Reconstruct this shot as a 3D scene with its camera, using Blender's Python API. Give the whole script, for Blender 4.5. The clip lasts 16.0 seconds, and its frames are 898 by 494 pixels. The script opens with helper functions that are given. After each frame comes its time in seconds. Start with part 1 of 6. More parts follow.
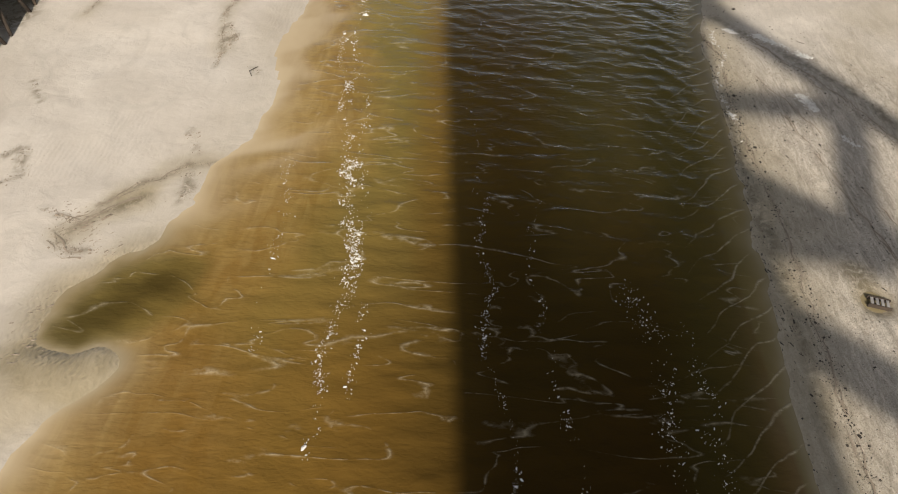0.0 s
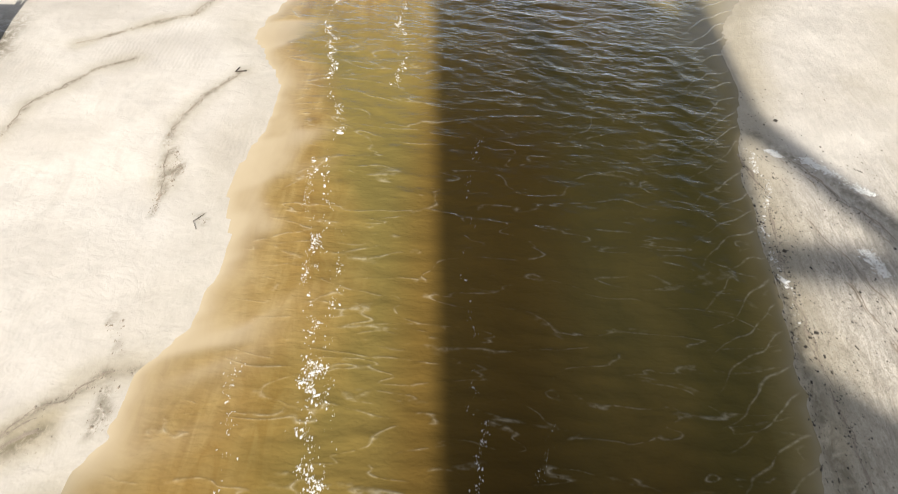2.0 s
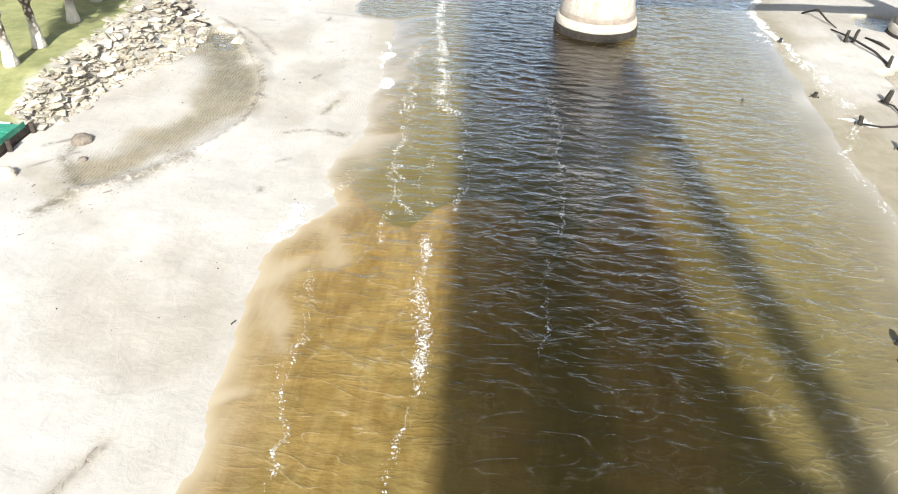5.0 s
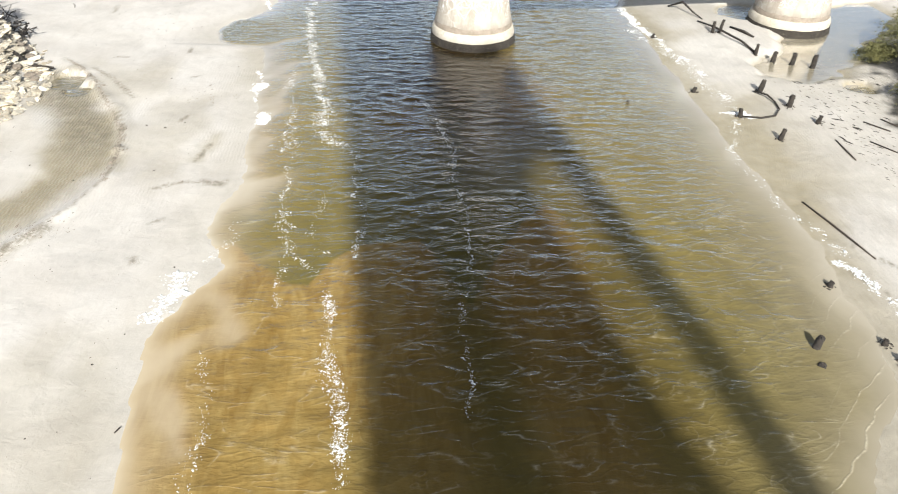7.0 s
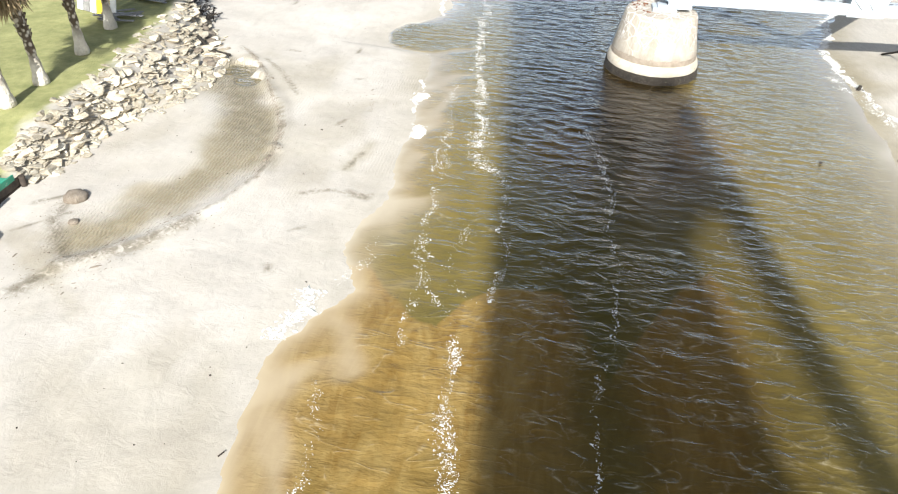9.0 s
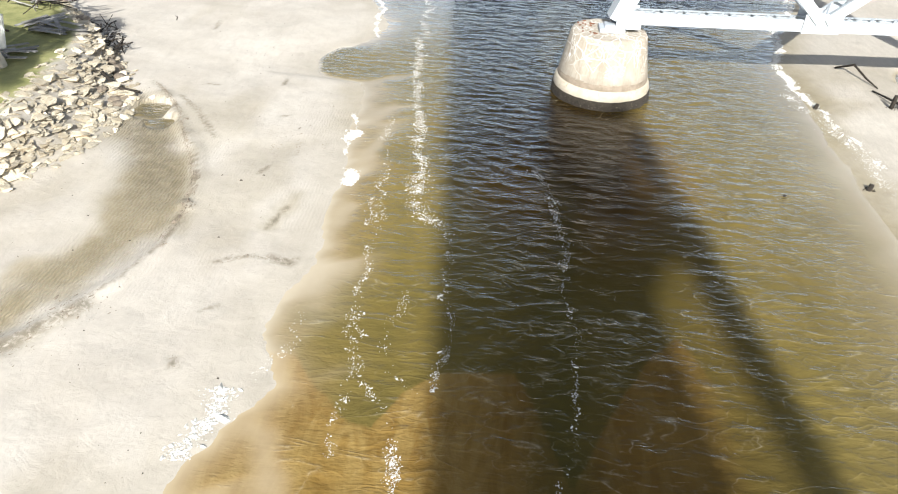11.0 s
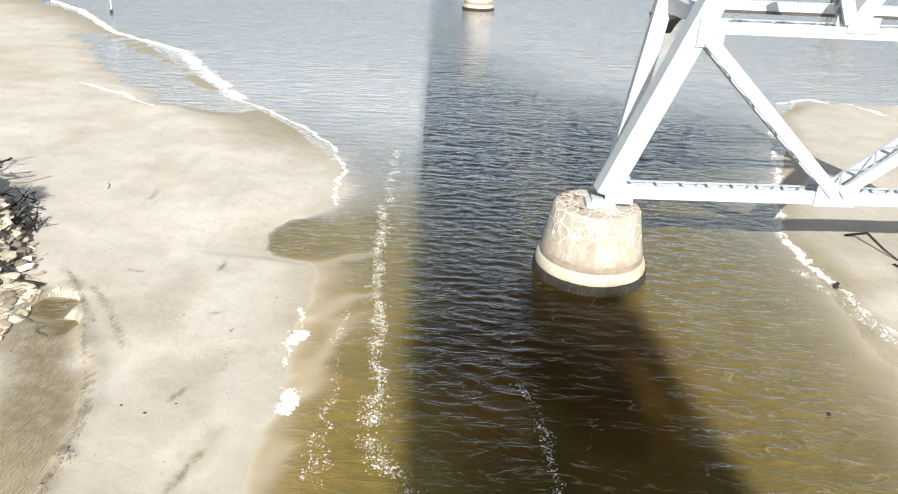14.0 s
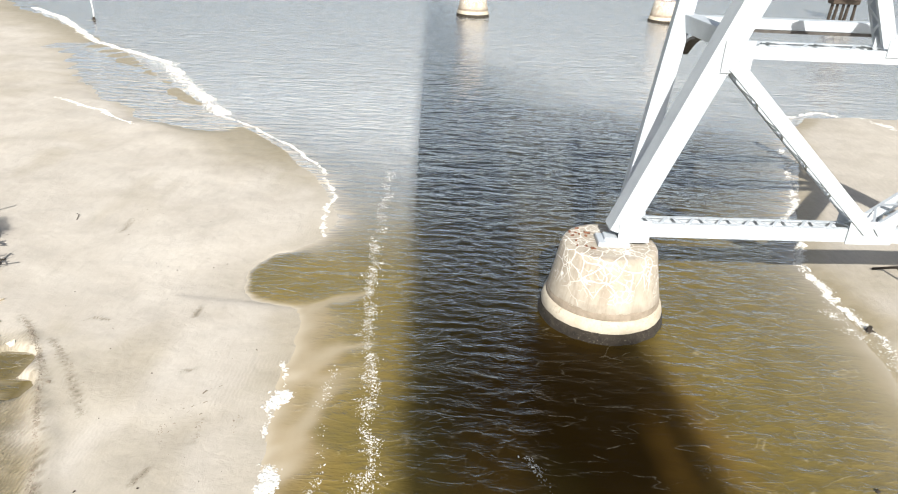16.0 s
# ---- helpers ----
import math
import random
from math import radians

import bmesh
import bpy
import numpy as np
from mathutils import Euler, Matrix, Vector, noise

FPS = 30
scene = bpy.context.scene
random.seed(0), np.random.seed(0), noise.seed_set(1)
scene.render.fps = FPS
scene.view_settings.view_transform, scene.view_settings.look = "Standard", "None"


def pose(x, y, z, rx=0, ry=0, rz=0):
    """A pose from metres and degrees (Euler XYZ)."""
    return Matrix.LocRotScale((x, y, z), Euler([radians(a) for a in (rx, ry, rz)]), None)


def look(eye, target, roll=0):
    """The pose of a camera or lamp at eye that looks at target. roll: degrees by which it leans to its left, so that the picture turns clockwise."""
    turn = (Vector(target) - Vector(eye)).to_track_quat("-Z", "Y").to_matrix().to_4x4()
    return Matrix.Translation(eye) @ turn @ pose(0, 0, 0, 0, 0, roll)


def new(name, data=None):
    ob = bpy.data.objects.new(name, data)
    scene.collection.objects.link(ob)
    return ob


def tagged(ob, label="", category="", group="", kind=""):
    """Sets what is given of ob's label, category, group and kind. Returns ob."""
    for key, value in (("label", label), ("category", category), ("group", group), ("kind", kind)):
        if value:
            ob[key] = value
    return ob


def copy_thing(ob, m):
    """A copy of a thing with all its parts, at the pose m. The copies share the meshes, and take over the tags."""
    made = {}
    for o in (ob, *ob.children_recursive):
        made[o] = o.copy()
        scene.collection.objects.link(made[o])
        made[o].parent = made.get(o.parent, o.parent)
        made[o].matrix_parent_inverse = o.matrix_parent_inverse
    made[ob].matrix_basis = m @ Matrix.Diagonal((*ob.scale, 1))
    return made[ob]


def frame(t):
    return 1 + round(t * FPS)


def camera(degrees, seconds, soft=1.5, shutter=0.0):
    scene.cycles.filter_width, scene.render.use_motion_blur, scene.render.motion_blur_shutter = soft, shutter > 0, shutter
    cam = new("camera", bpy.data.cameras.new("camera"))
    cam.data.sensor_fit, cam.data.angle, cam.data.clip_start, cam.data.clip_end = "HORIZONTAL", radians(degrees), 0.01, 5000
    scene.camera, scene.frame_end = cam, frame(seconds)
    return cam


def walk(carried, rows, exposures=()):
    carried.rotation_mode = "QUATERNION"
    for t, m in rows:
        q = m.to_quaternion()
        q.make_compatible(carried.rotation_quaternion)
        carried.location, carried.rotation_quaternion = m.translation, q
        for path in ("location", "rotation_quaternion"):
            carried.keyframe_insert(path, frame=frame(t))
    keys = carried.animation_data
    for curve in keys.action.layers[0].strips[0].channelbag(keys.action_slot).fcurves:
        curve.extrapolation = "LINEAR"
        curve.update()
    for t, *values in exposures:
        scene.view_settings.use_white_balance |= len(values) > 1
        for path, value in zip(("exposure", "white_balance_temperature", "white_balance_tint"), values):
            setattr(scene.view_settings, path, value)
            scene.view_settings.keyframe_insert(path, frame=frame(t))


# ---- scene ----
cam = camera(64.6, 16.0, soft=1.1, shutter=0.2)
PATH = [
    (0, (0.946, 1.204, 10.595), (0.964, 2.590, 9.154), 3.9),
    (0.5, (0.932, 1.942, 10.779), (0.957, 3.323, 9.332), 4.1),
    (1, (0.906, 3.182, 10.924), (0.936, 4.559, 9.473), 4.3),
    (1.5, (0.872, 4.771, 11.016), (0.906, 6.145, 9.563), 4.5),
    (2, (0.808, 6.664, 11.084), (0.845, 8.035, 9.629), 4.8),
    (2.5, (0.638, 8.868, 11.122), (0.685, 10.243, 9.671), 5.4),
    (3, (0.684, 11.490, 11.370), (0.717, 12.841, 9.896), 5.4),
    (3.1, (0.701, 12.038, 11.400), (0.723, 13.375, 9.913), 5.1),
    (3.2, (0.717, 12.585, 11.430), (0.732, 13.927, 9.947), 4.8),
    (3.3, (0.734, 13.133, 11.460), (0.745, 14.479, 9.981), 4.5),
    (3.4, (0.750, 13.680, 11.490), (0.744, 15.113, 10.094), 4.2),
    (3.5, (0.767, 14.228, 11.520), (0.749, 15.769, 10.246), 3.9),
    (3.6, (0.813, 14.645, 11.491), (0.780, 16.242, 10.287), 3.8),
    (3.7, (0.860, 15.061, 11.461), (0.809, 16.668, 10.271), 3.6),
    (3.8, (0.906, 15.478, 11.432), (0.847, 17.089, 10.249), 3.5),
    (4, (0.999, 16.311, 11.373), (0.904, 17.930, 10.202), 3.2),
    (4.2, (1.116, 17.057, 11.383), (0.990, 18.678, 10.218), 2.3),
    (6.3, (0.871, 20.464, 11.723), (0.802, 22.089, 10.559), 2.0),
    (6.5, (0.875, 20.589, 11.746), (0.857, 22.215, 10.582), 1.7),
    (7, (0.788, 20.970, 11.749), (0.954, 22.590, 10.588), 1.3),
    (7.5, (0.561, 21.329, 11.723), (0.812, 22.939, 10.563), 1.3),
    (8, (0.253, 21.901, 11.884), (0.497, 23.505, 10.714), 1.7),
    (8.1, (0.244, 22.029, 11.902), (0.466, 23.634, 10.730), 1.4),
    (8.2, (0.236, 22.156, 11.920), (0.397, 23.775, 10.756), 1.2),
    (8.3, (0.224, 22.119, 11.889), (0.282, 23.745, 10.725), 2.0),
    (8.4, (0.213, 22.083, 11.859), (0.193, 23.705, 10.690), 2.7),
    (8.5, (0.291, 22.209, 11.819), (0.157, 23.828, 10.652), 2.7),
    (9, (0.484, 22.923, 11.821), (0.279, 24.533, 10.653), 2.7),
    (9.2, (0.531, 23.185, 11.853), (0.306, 24.792, 10.684), 2.6),
    (11.3, (0.616, 26.571, 11.958), (0.545, 28.195, 10.792), 2.6),
    (11.5, (0.679, 26.961, 11.900), (0.609, 28.589, 10.740), 2.5),
    (12, (0.653, 27.860, 11.801), (0.596, 29.492, 10.646), 2.6),
    (12.1, (0.650, 28.029, 11.800), (0.594, 29.661, 10.645), 2.6),
    (12.2, (0.646, 28.198, 11.798), (0.591, 29.841, 10.659), 2.6),
    (12.3, (0.642, 28.366, 11.797), (0.588, 30.024, 10.678), 2.6),
    (12.4, (0.639, 28.535, 11.795), (0.584, 30.248, 10.765), 2.6),
    (12.5, (0.635, 28.704, 11.794), (0.581, 30.444, 10.810), 2.6),
    (12.6, (0.632, 28.873, 11.793), (0.578, 30.660, 10.896), 2.6),
    (12.7, (0.629, 29.042, 11.791), (0.575, 30.840, 10.917), 2.6),
    (12.8, (0.625, 29.210, 11.790), (0.573, 31.012, 10.922), 2.6),
    (13, (0.618, 29.548, 11.787), (0.569, 31.350, 10.921), 2.6),
    (13.5, (0.589, 30.419, 11.811), (0.544, 32.222, 10.946), 2.6),
    (14, (0.527, 31.313, 11.858), (0.488, 33.115, 10.992), 2.7),
    (14.5, (0.467, 32.133, 11.884), (0.431, 33.936, 11.019), 2.7),
    (15, (0.377, 32.978, 11.943), (0.347, 34.782, 11.079), 2.8),
    (15.5, (0.297, 33.553, 12.048), (0.272, 35.358, 11.188), 2.8),
    (16, (0.244, 33.875, 12.077), (0.224, 35.680, 11.216), 2.8),
]
walk(cam, [(t, look(eye, target, roll)) for t, eye, target, roll in PATH],
     exposures=[(0, 0.24, 6950, 12), (1.0, 0.55, 6650, 11), (2.0, 0.86, 6400, 10), (3.0, 1.00, 6150, 9), (4.0, 1.08, 5900, 8), (7.0, 0.88, 5980, 8), (9.0, 0.97, 6000, 8), (11.5, 0.82, 6200, 8), (13, 0.78, 6250, 8), (16, 0.70, 6350, 9)])

# ---- sky and sun ----
SUN_UP = 34.0
SUN_SLOPE = -0.054            # the light runs along +y and drifts a little to -x
TAN_UP = math.tan(radians(SUN_UP))
world = bpy.data.worlds.new("sky")
scene.world = world
world.use_nodes = True
wn = world.node_tree.nodes
sky = wn.new("ShaderNodeTexSky")
sky.sky_type = 'NISHITA'
sky.sun_disc = False
sky.sun_elevation = radians(SUN_UP)
sky.sun_rotation = math.pi + SUN_SLOPE
sky.air_density = 1.0
sky.dust_density = 2.2
wn["Background"].inputs["Strength"].default_value = 0.080
haze = wn.new("ShaderNodeHueSaturation")          # a milky, hazy sky
haze.inputs["Saturation"].default_value = 0.55
world.node_tree.links.new(sky.outputs["Color"], haze.inputs["Color"])
world.node_tree.links.new(haze.outputs["Color"], wn["Background"].inputs["Color"])
sun_data = bpy.data.lights.new("sun", "SUN")
sun_data.energy = 4.5
sun_data.angle = radians(0.55)
sun_data.color = (1.0, 0.95, 0.87)
sun = new("sun", sun_data)
sun.matrix_world = look((0, 0, 60), (SUN_SLOPE * 60 / TAN_UP, 60 / TAN_UP, 0))


# ---- materials ----
class Nodes:
    """Short way to write a node material."""

    def __init__(self, name):
        self.m = bpy.data.materials.new(name)
        self.m.use_nodes = True
        self.t = self.m.node_tree
        self.t.nodes.clear()
        self.out = self.t.nodes.new("ShaderNodeOutputMaterial")

    def n(self, kind, **put):
        node = self.t.nodes.new("ShaderNode" + kind)
        for key, value in put.items():
            key = key.replace("_", " ") if key not in ("operation", "data_type", "blend_type", "noise_dimensions", "attribute_name", "feature", "distance") else key
            if key == "operation":
                node.operation = value
            elif key == "data_type":
                node.data_type = value
            elif key == "blend_type":
                node.blend_type = value
            elif key == "feature":
                node.feature = value
            elif key == "attribute_name":
                node.attribute_name = value
            else:
                self.put(node.inputs[key], value)
        return node

    def put(self, socket, value):
        if isinstance(value, bpy.types.NodeSocket):
            self.t.links.new(value, socket)
        elif isinstance(value, bpy.types.Node):
            self.t.links.new(value.outputs[0], socket)
        elif isinstance(value, tuple) and len(value) == 3 and socket.type == 'RGBA':
            socket.default_value = (*value, 1)
        else:
            socket.default_value = value

    def coords(self, scale=(1, 1, 1), kind="Object", turn=0.0):
        tc = self.t.nodes.new("ShaderNodeTexCoord")
        mp = self.t.nodes.new("ShaderNodeMapping")
        mp.inputs["Scale"].default_value = scale
        mp.inputs["Rotation"].default_value = (0, 0, turn)
        self.t.links.new(tc.outputs[kind], mp.inputs["Vector"])
        return mp.outputs[0]

    def noise(self, scale, detail=4, rough=0.55, at=None, warp=0.0):
        node = self.n("TexNoise", Scale=scale, Detail=detail, Roughness=rough, Distortion=warp)
        if at is not None:
            self.put(node.inputs["Vector"], at)
        return node.outputs["Fac"]

    def ramp(self, fac, stops):
        node = self.t.nodes.new("ShaderNodeValToRGB")
        ramp = node.color_ramp
        while len(ramp.elements) < len(stops):
            ramp.elements.new(0.5)
        for e, (p, c) in zip(ramp.elements, stops):
            e.position = p
            e.color = (c, c, c, 1) if isinstance(c, (int, float)) else (*c, 1)
        self.put(node.inputs[0], fac)
        return node.outputs[0]

    def mix(self, fac, a, b, how="MIX"):
        node = self.t.nodes.new("ShaderNodeMix")
        node.data_type = "RGBA"
        node.blend_type = how
        self.put(node.inputs[0], fac)
        self.put(node.inputs[6], a)
        self.put(node.inputs[7], b)
        return node.outputs[2]

    def math(self, how, a, b=0.0):
        node = self.t.nodes.new("ShaderNodeMath")
        node.operation = how
        self.put(node.inputs[0], a)
        self.put(node.inputs[1], b)
        return node.outputs[0]

    def attr(self, name):
        node = self.t.nodes.new("ShaderNodeAttribute")
        node.attribute_name = name
        return node.outputs["Fac"]

    def bump(self, height, strength=0.5, distance=0.02, normal=None):
        node = self.t.nodes.new("ShaderNodeBump")
        node.inputs["Strength"].default_value = strength
        node.inputs["Distance"].default_value = distance
        self.put(node.inputs["Height"], height)
        if normal is not None:
            self.put(node.inputs["Normal"], normal)
        return node.outputs[0]

    def finish(self, color, rough=0.8, normal=None, metal=0.0, spec=0.5):
        p = self.n("BsdfPrincipled", Base_Color=color, Roughness=rough, Metallic=metal)
        p.inputs["Specular IOR Level"].default_value = spec
        if normal is not None:
            self.put(p.inputs["Normal"], normal)
        self.t.links.new(p.outputs[0], self.out.inputs[0])
        return self.m


def rough_stuff(name, dark, light, scale=6.0, rough=0.85, bump=0.5, depth=0.02, fleck=None, metal=0.0, vary=0.0):
    """Two-tone weathered surface with fine grain and a few flecks."""
    k = Nodes(name)
    at = k.coords()
    big = k.noise(scale, 5, 0.6, at)
    fine = k.noise(scale * 9, 4, 0.6, at)
    col = k.mix(k.ramp(big, [(0.3, 0.0), (0.7, 1.0)]), dark, light)
    col = k.mix(k.math("MULTIPLY", fine, 0.45), col, tuple(c * 0.55 for c in dark))
    if fleck:
        col = k.mix(k.ramp(k.noise(scale * 2.3, 6, 0.7, at), [(0.58, 0.0), (0.68, 1.0)]), col, fleck)
    if vary:
        info = k.t.nodes.new("ShaderNodeObjectInfo")
        hsv = k.n("HueSaturation", Color=col, Value=k.math("ADD", k.math("MULTIPLY", info.outputs["Random"], vary), 1 - vary / 2))
        col = hsv.outputs[0]
    nor = k.bump(k.math("ADD", big, k.math("MULTIPLY", fine, 0.4)), bump, depth)
    return k.finish(col, rough, nor, metal)


def ground_material():
    """Sand, mud, wet shore and lawn in one sheet, told apart by the sheet's own masks."""
    k = Nodes("shore_ground")
    at = k.coords()
    n1 = k.noise(0.35, 5, 0.6, at, 0.6)
    n2 = k.noise(2.2, 6, 0.65, at, 0.4)
    n3 = k.noise(24, 5, 0.7, at)
    streak = k.noise(1.0, 6, 0.7, k.coords((2.6, 0.55, 1)), 1.2)
    sand = k.mix(k.ramp(n1, [(0.3, 0.0), (0.72, 1.0)]), (0.44, 0.395, 0.335), (0.57, 0.525, 0.46))
    sand = k.mix(k.math("MULTIPLY", k.ramp(streak, [(0.5, 0.0), (0.75, 1.0)]), 0.3), sand, (0.40, 0.35, 0.285))
    sand = k.mix(k.math("MULTIPLY", k.ramp(n3, [(0.62, 0.0), (0.72, 1.0)]), 0.35), sand, (0.33, 0.28, 0.21))
    blotch = k.ramp(k.noise(0.9, 7, 0.7, k.coords((1.0, 0.7, 1), turn=0.7), 1.5), [(0.50, 0.0), (0.70, 1.0)])
    sand = k.mix(k.math("MULTIPLY", blotch, 0.35), sand, (0.36, 0.33, 0.285))
    speck = k.n("TexVoronoi", Scale=5.0, Vector=at)
    dots = k.math("MULTIPLY", k.ramp(speck.outputs["Distance"], [(0.05, 1.0), (0.11, 0.0)]), k.ramp(k.noise(0.6, 4, 0.7, at), [(0.52, 0.0), (0.64, 1.0)]))
    sand = k.mix(k.math("MULTIPLY", dots, 0.6), sand, (0.17, 0.145, 0.11))
    mud_n = k.noise(2.2, 8, 0.78, k.coords((2.6, 0.55, 1), turn=0.30), 1.0)
    mud = k.mix(k.ramp(mud_n, [(0.32, 0.0), (0.62, 1.0)]), (0.27, 0.235, 0.185), (0.62, 0.56, 0.47))
    mud = k.mix(k.ramp(k.noise(14, 5, 0.75, at), [(0.57, 0.0), (0.68, 0.8)]), mud, (0.09, 0.07, 0.05))
    mud = k.mix(k.ramp(k.noise(30, 4, 0.8, at), [(0.45, 0.0), (0.65, 0.45)]), mud, (0.10, 0.085, 0.065))
    col = k.mix(k.attr("mud"), sand, mud)
    wet = k.mix(k.ramp(n2, [(0.3, 0.0), (0.7, 1.0)]), (0.235, 0.19, 0.10), (0.34, 0.28, 0.175))
    col = k.mix(k.math("MULTIPLY", k.attr("wet"), 0.85), col, wet)
    # besides stains, this mask carries shade painted under the jetty
    stain_n = k.ramp(k.noise(3.5, 7, 0.75, at, 0.8), [(0.38, 0.0), (0.55, 1.0)])
    col = k.mix(k.math("MULTIPLY", k.attr("stain"), k.math("MAXIMUM", stain_n, k.ramp(k.attr("stain"), [(0.86, 0.0), (0.98, 1.0)]))), col, (0.12, 0.098, 0.055))
    g = k.mix(k.ramp(k.noise(1.2, 6, 0.7, at), [(0.35, 0.0), (0.65, 1.0)]), (0.23, 0.235, 0.085), (0.41, 0.39, 0.165))
    g = k.mix(k.math("MULTIPLY", k.noise(40, 3, 0.7, at), 0.4), g, (0.07, 0.085, 0.02))
    col = k.mix(k.attr("grass"), col, g)
    peat = k.mix(k.ramp(k.noise(2.5, 7, 0.75, at), [(0.40, 0.0), (0.68, 1.0)]), (0.014, 0.013, 0.011), (0.075, 0.066, 0.046))
    col = k.mix(k.attr("marsh"), col, peat)
    ripple = k.n("TexWave", Scale=5.5, Distortion=5.0, Detail=3.0, Vector=k.coords((0.5, 1.0, 1)))
    rip = k.math("MULTIPLY", ripple.outputs["Fac"], k.attr("ripple"))
    h = k.math("ADD", k.math("MULTIPLY", n2, 0.7), k.math("ADD", k.math("MULTIPLY", n3, 0.12), k.math("MULTIPLY", rip, 0.6)))
    h = k.math("ADD", h, k.math("MULTIPLY", k.noise(0.6, 2, 0.5, k.coords((1.0, 0.7, 1), turn=0.6), 0.3), 1.6))
    grit = k.noise(11, 6, 0.75, k.coords((1.4, 0.8, 1)), 0.5)
    h = k.math("ADD", h, k.math("MULTIPLY", k.math("MULTIPLY", k.math("ADD", mud_n, grit), k.attr("mud")), 1.1))
    nor = k.bump(h, 0.7, 0.06)
    wetness = k.math("MULTIPLY", k.attr("wet"), 0.5)
    return k.finish(col, k.math("SUBTRACT", 0.9, wetness), nor)


def water_material():
    """Silty tidal water: a cloudy body that clears towards its thin edge, under a rippled mirror."""
    k = Nodes("tidal_water")
    at = k.coords()
    cloud = k.noise(0.30, 6, 0.6, at, 1.6)
    cloud2 = k.noise(0.9, 5, 0.6, k.coords((1.0, 0.45, 1)), 0.8)
    drift_n = k.noise(1.6, 5, 0.6, k.coords((1.3, 0.35, 1)), 1.4)
    dark_body = k.mix(k.ramp(cloud, [(0.35, 0.0), (0.65, 1.0)]), (0.145, 0.112, 0.033), (0.190, 0.140, 0.040))
    silt = k.mix(k.ramp(cloud2, [(0.3, 0.0), (0.7, 1.0)]), (0.168, 0.098, 0.024), (0.265, 0.172, 0.052))
    silt = k.mix(k.math("MULTIPLY", k.ramp(drift_n, [(0.42, 0.0), (0.68, 1.0)]), 0.45), silt, (0.35, 0.255, 0.10))
    pale = k.mix(k.ramp(cloud2, [(0.3, 0.0), (0.7, 1.0)]), (0.100, 0.076, 0.021), (0.160, 0.125, 0.043))
    # sky reflection on distant water, put into the colour as pale grey
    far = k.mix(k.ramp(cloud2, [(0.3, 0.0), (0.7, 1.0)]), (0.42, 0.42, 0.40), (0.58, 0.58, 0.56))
    edge = k.math("ADD", k.attr("silt"), k.math("MULTIPLY", k.math("SUBTRACT", cloud, 0.5), 0.45))
    col = k.mix(k.math("MULTIPLY", k.ramp(edge, [(0.2, 0.0), (0.7, 1.0)]), k.ramp(k.attr("silt"), [(0.0, 0.0), (0.2, 1.0)])), dark_body, silt)
    col = k.mix(k.math("MULTIPLY", k.attr("murk"), 0.8), col, (0.135, 0.066, 0.011))
    # darker copies of creek and silt colours, deepening the leaf's shade
    darkening = k.mix(k.attr("murk"), (0.042, 0.030, 0.008), (0.030, 0.016, 0.003))
    darkening = k.mix(k.math("MULTIPLY", k.attr("silt"), 0.75), darkening, (0.080, 0.044, 0.010))
    col = k.mix(k.attr("dark_body"), col, darkening)
    col = k.mix(k.ramp(k.attr("pale"), [(0.05, 0.0), (0.8, 1.0)]), col, pale)
    col = k.mix(k.attr("green"), col, (0.034, 0.036, 0.010))
    col = k.mix(k.attr("sea"), col, (0.030, 0.029, 0.022))
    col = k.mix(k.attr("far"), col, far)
    thin = k.mix(cloud2, (0.46, 0.405, 0.32), (0.56, 0.50, 0.41))
    thin = k.mix(k.math("MULTIPLY", k.attr("silt"), 0.6), thin, (0.44, 0.33, 0.175))
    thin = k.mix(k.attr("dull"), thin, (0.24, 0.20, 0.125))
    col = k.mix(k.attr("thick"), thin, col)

    def ridge(at, scale, detail, warp, steep):
        """1 along thin wandering crests, falling to 0 in the troughs."""
        n = k.noise(scale, detail, 0.5, at, warp)
        return k.math("MAXIMUM", k.math("SUBTRACT", 1.0, k.math("MULTIPLY", k.math("ABSOLUTE", k.math("SUBTRACT", n, 0.5)), steep)), 0.0)

    lively = k.attr("chop")
    w1 = k.noise(3.2, 3, 0.55, k.coords((0.6, 1.5, 1)), 0.5)
    w2 = k.noise(9.0, 4, 0.6, k.coords((0.7, 1.3, 1)), 0.4)
    patch = k.ramp(k.noise(0.55, 3, 0.6, k.coords((0.8, 1.1, 1))), [(0.38, 0.15), (0.62, 1.0)])
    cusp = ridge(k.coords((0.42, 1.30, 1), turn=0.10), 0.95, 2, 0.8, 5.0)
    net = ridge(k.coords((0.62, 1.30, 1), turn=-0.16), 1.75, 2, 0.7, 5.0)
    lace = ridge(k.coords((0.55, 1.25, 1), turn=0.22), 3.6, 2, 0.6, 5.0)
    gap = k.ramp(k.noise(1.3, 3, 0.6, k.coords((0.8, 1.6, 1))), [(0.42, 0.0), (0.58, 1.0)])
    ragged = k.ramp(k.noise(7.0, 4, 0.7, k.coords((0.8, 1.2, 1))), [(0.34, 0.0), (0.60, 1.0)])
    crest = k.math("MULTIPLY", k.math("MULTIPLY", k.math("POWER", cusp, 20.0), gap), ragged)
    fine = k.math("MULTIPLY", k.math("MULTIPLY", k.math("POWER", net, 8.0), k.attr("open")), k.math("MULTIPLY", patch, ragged))
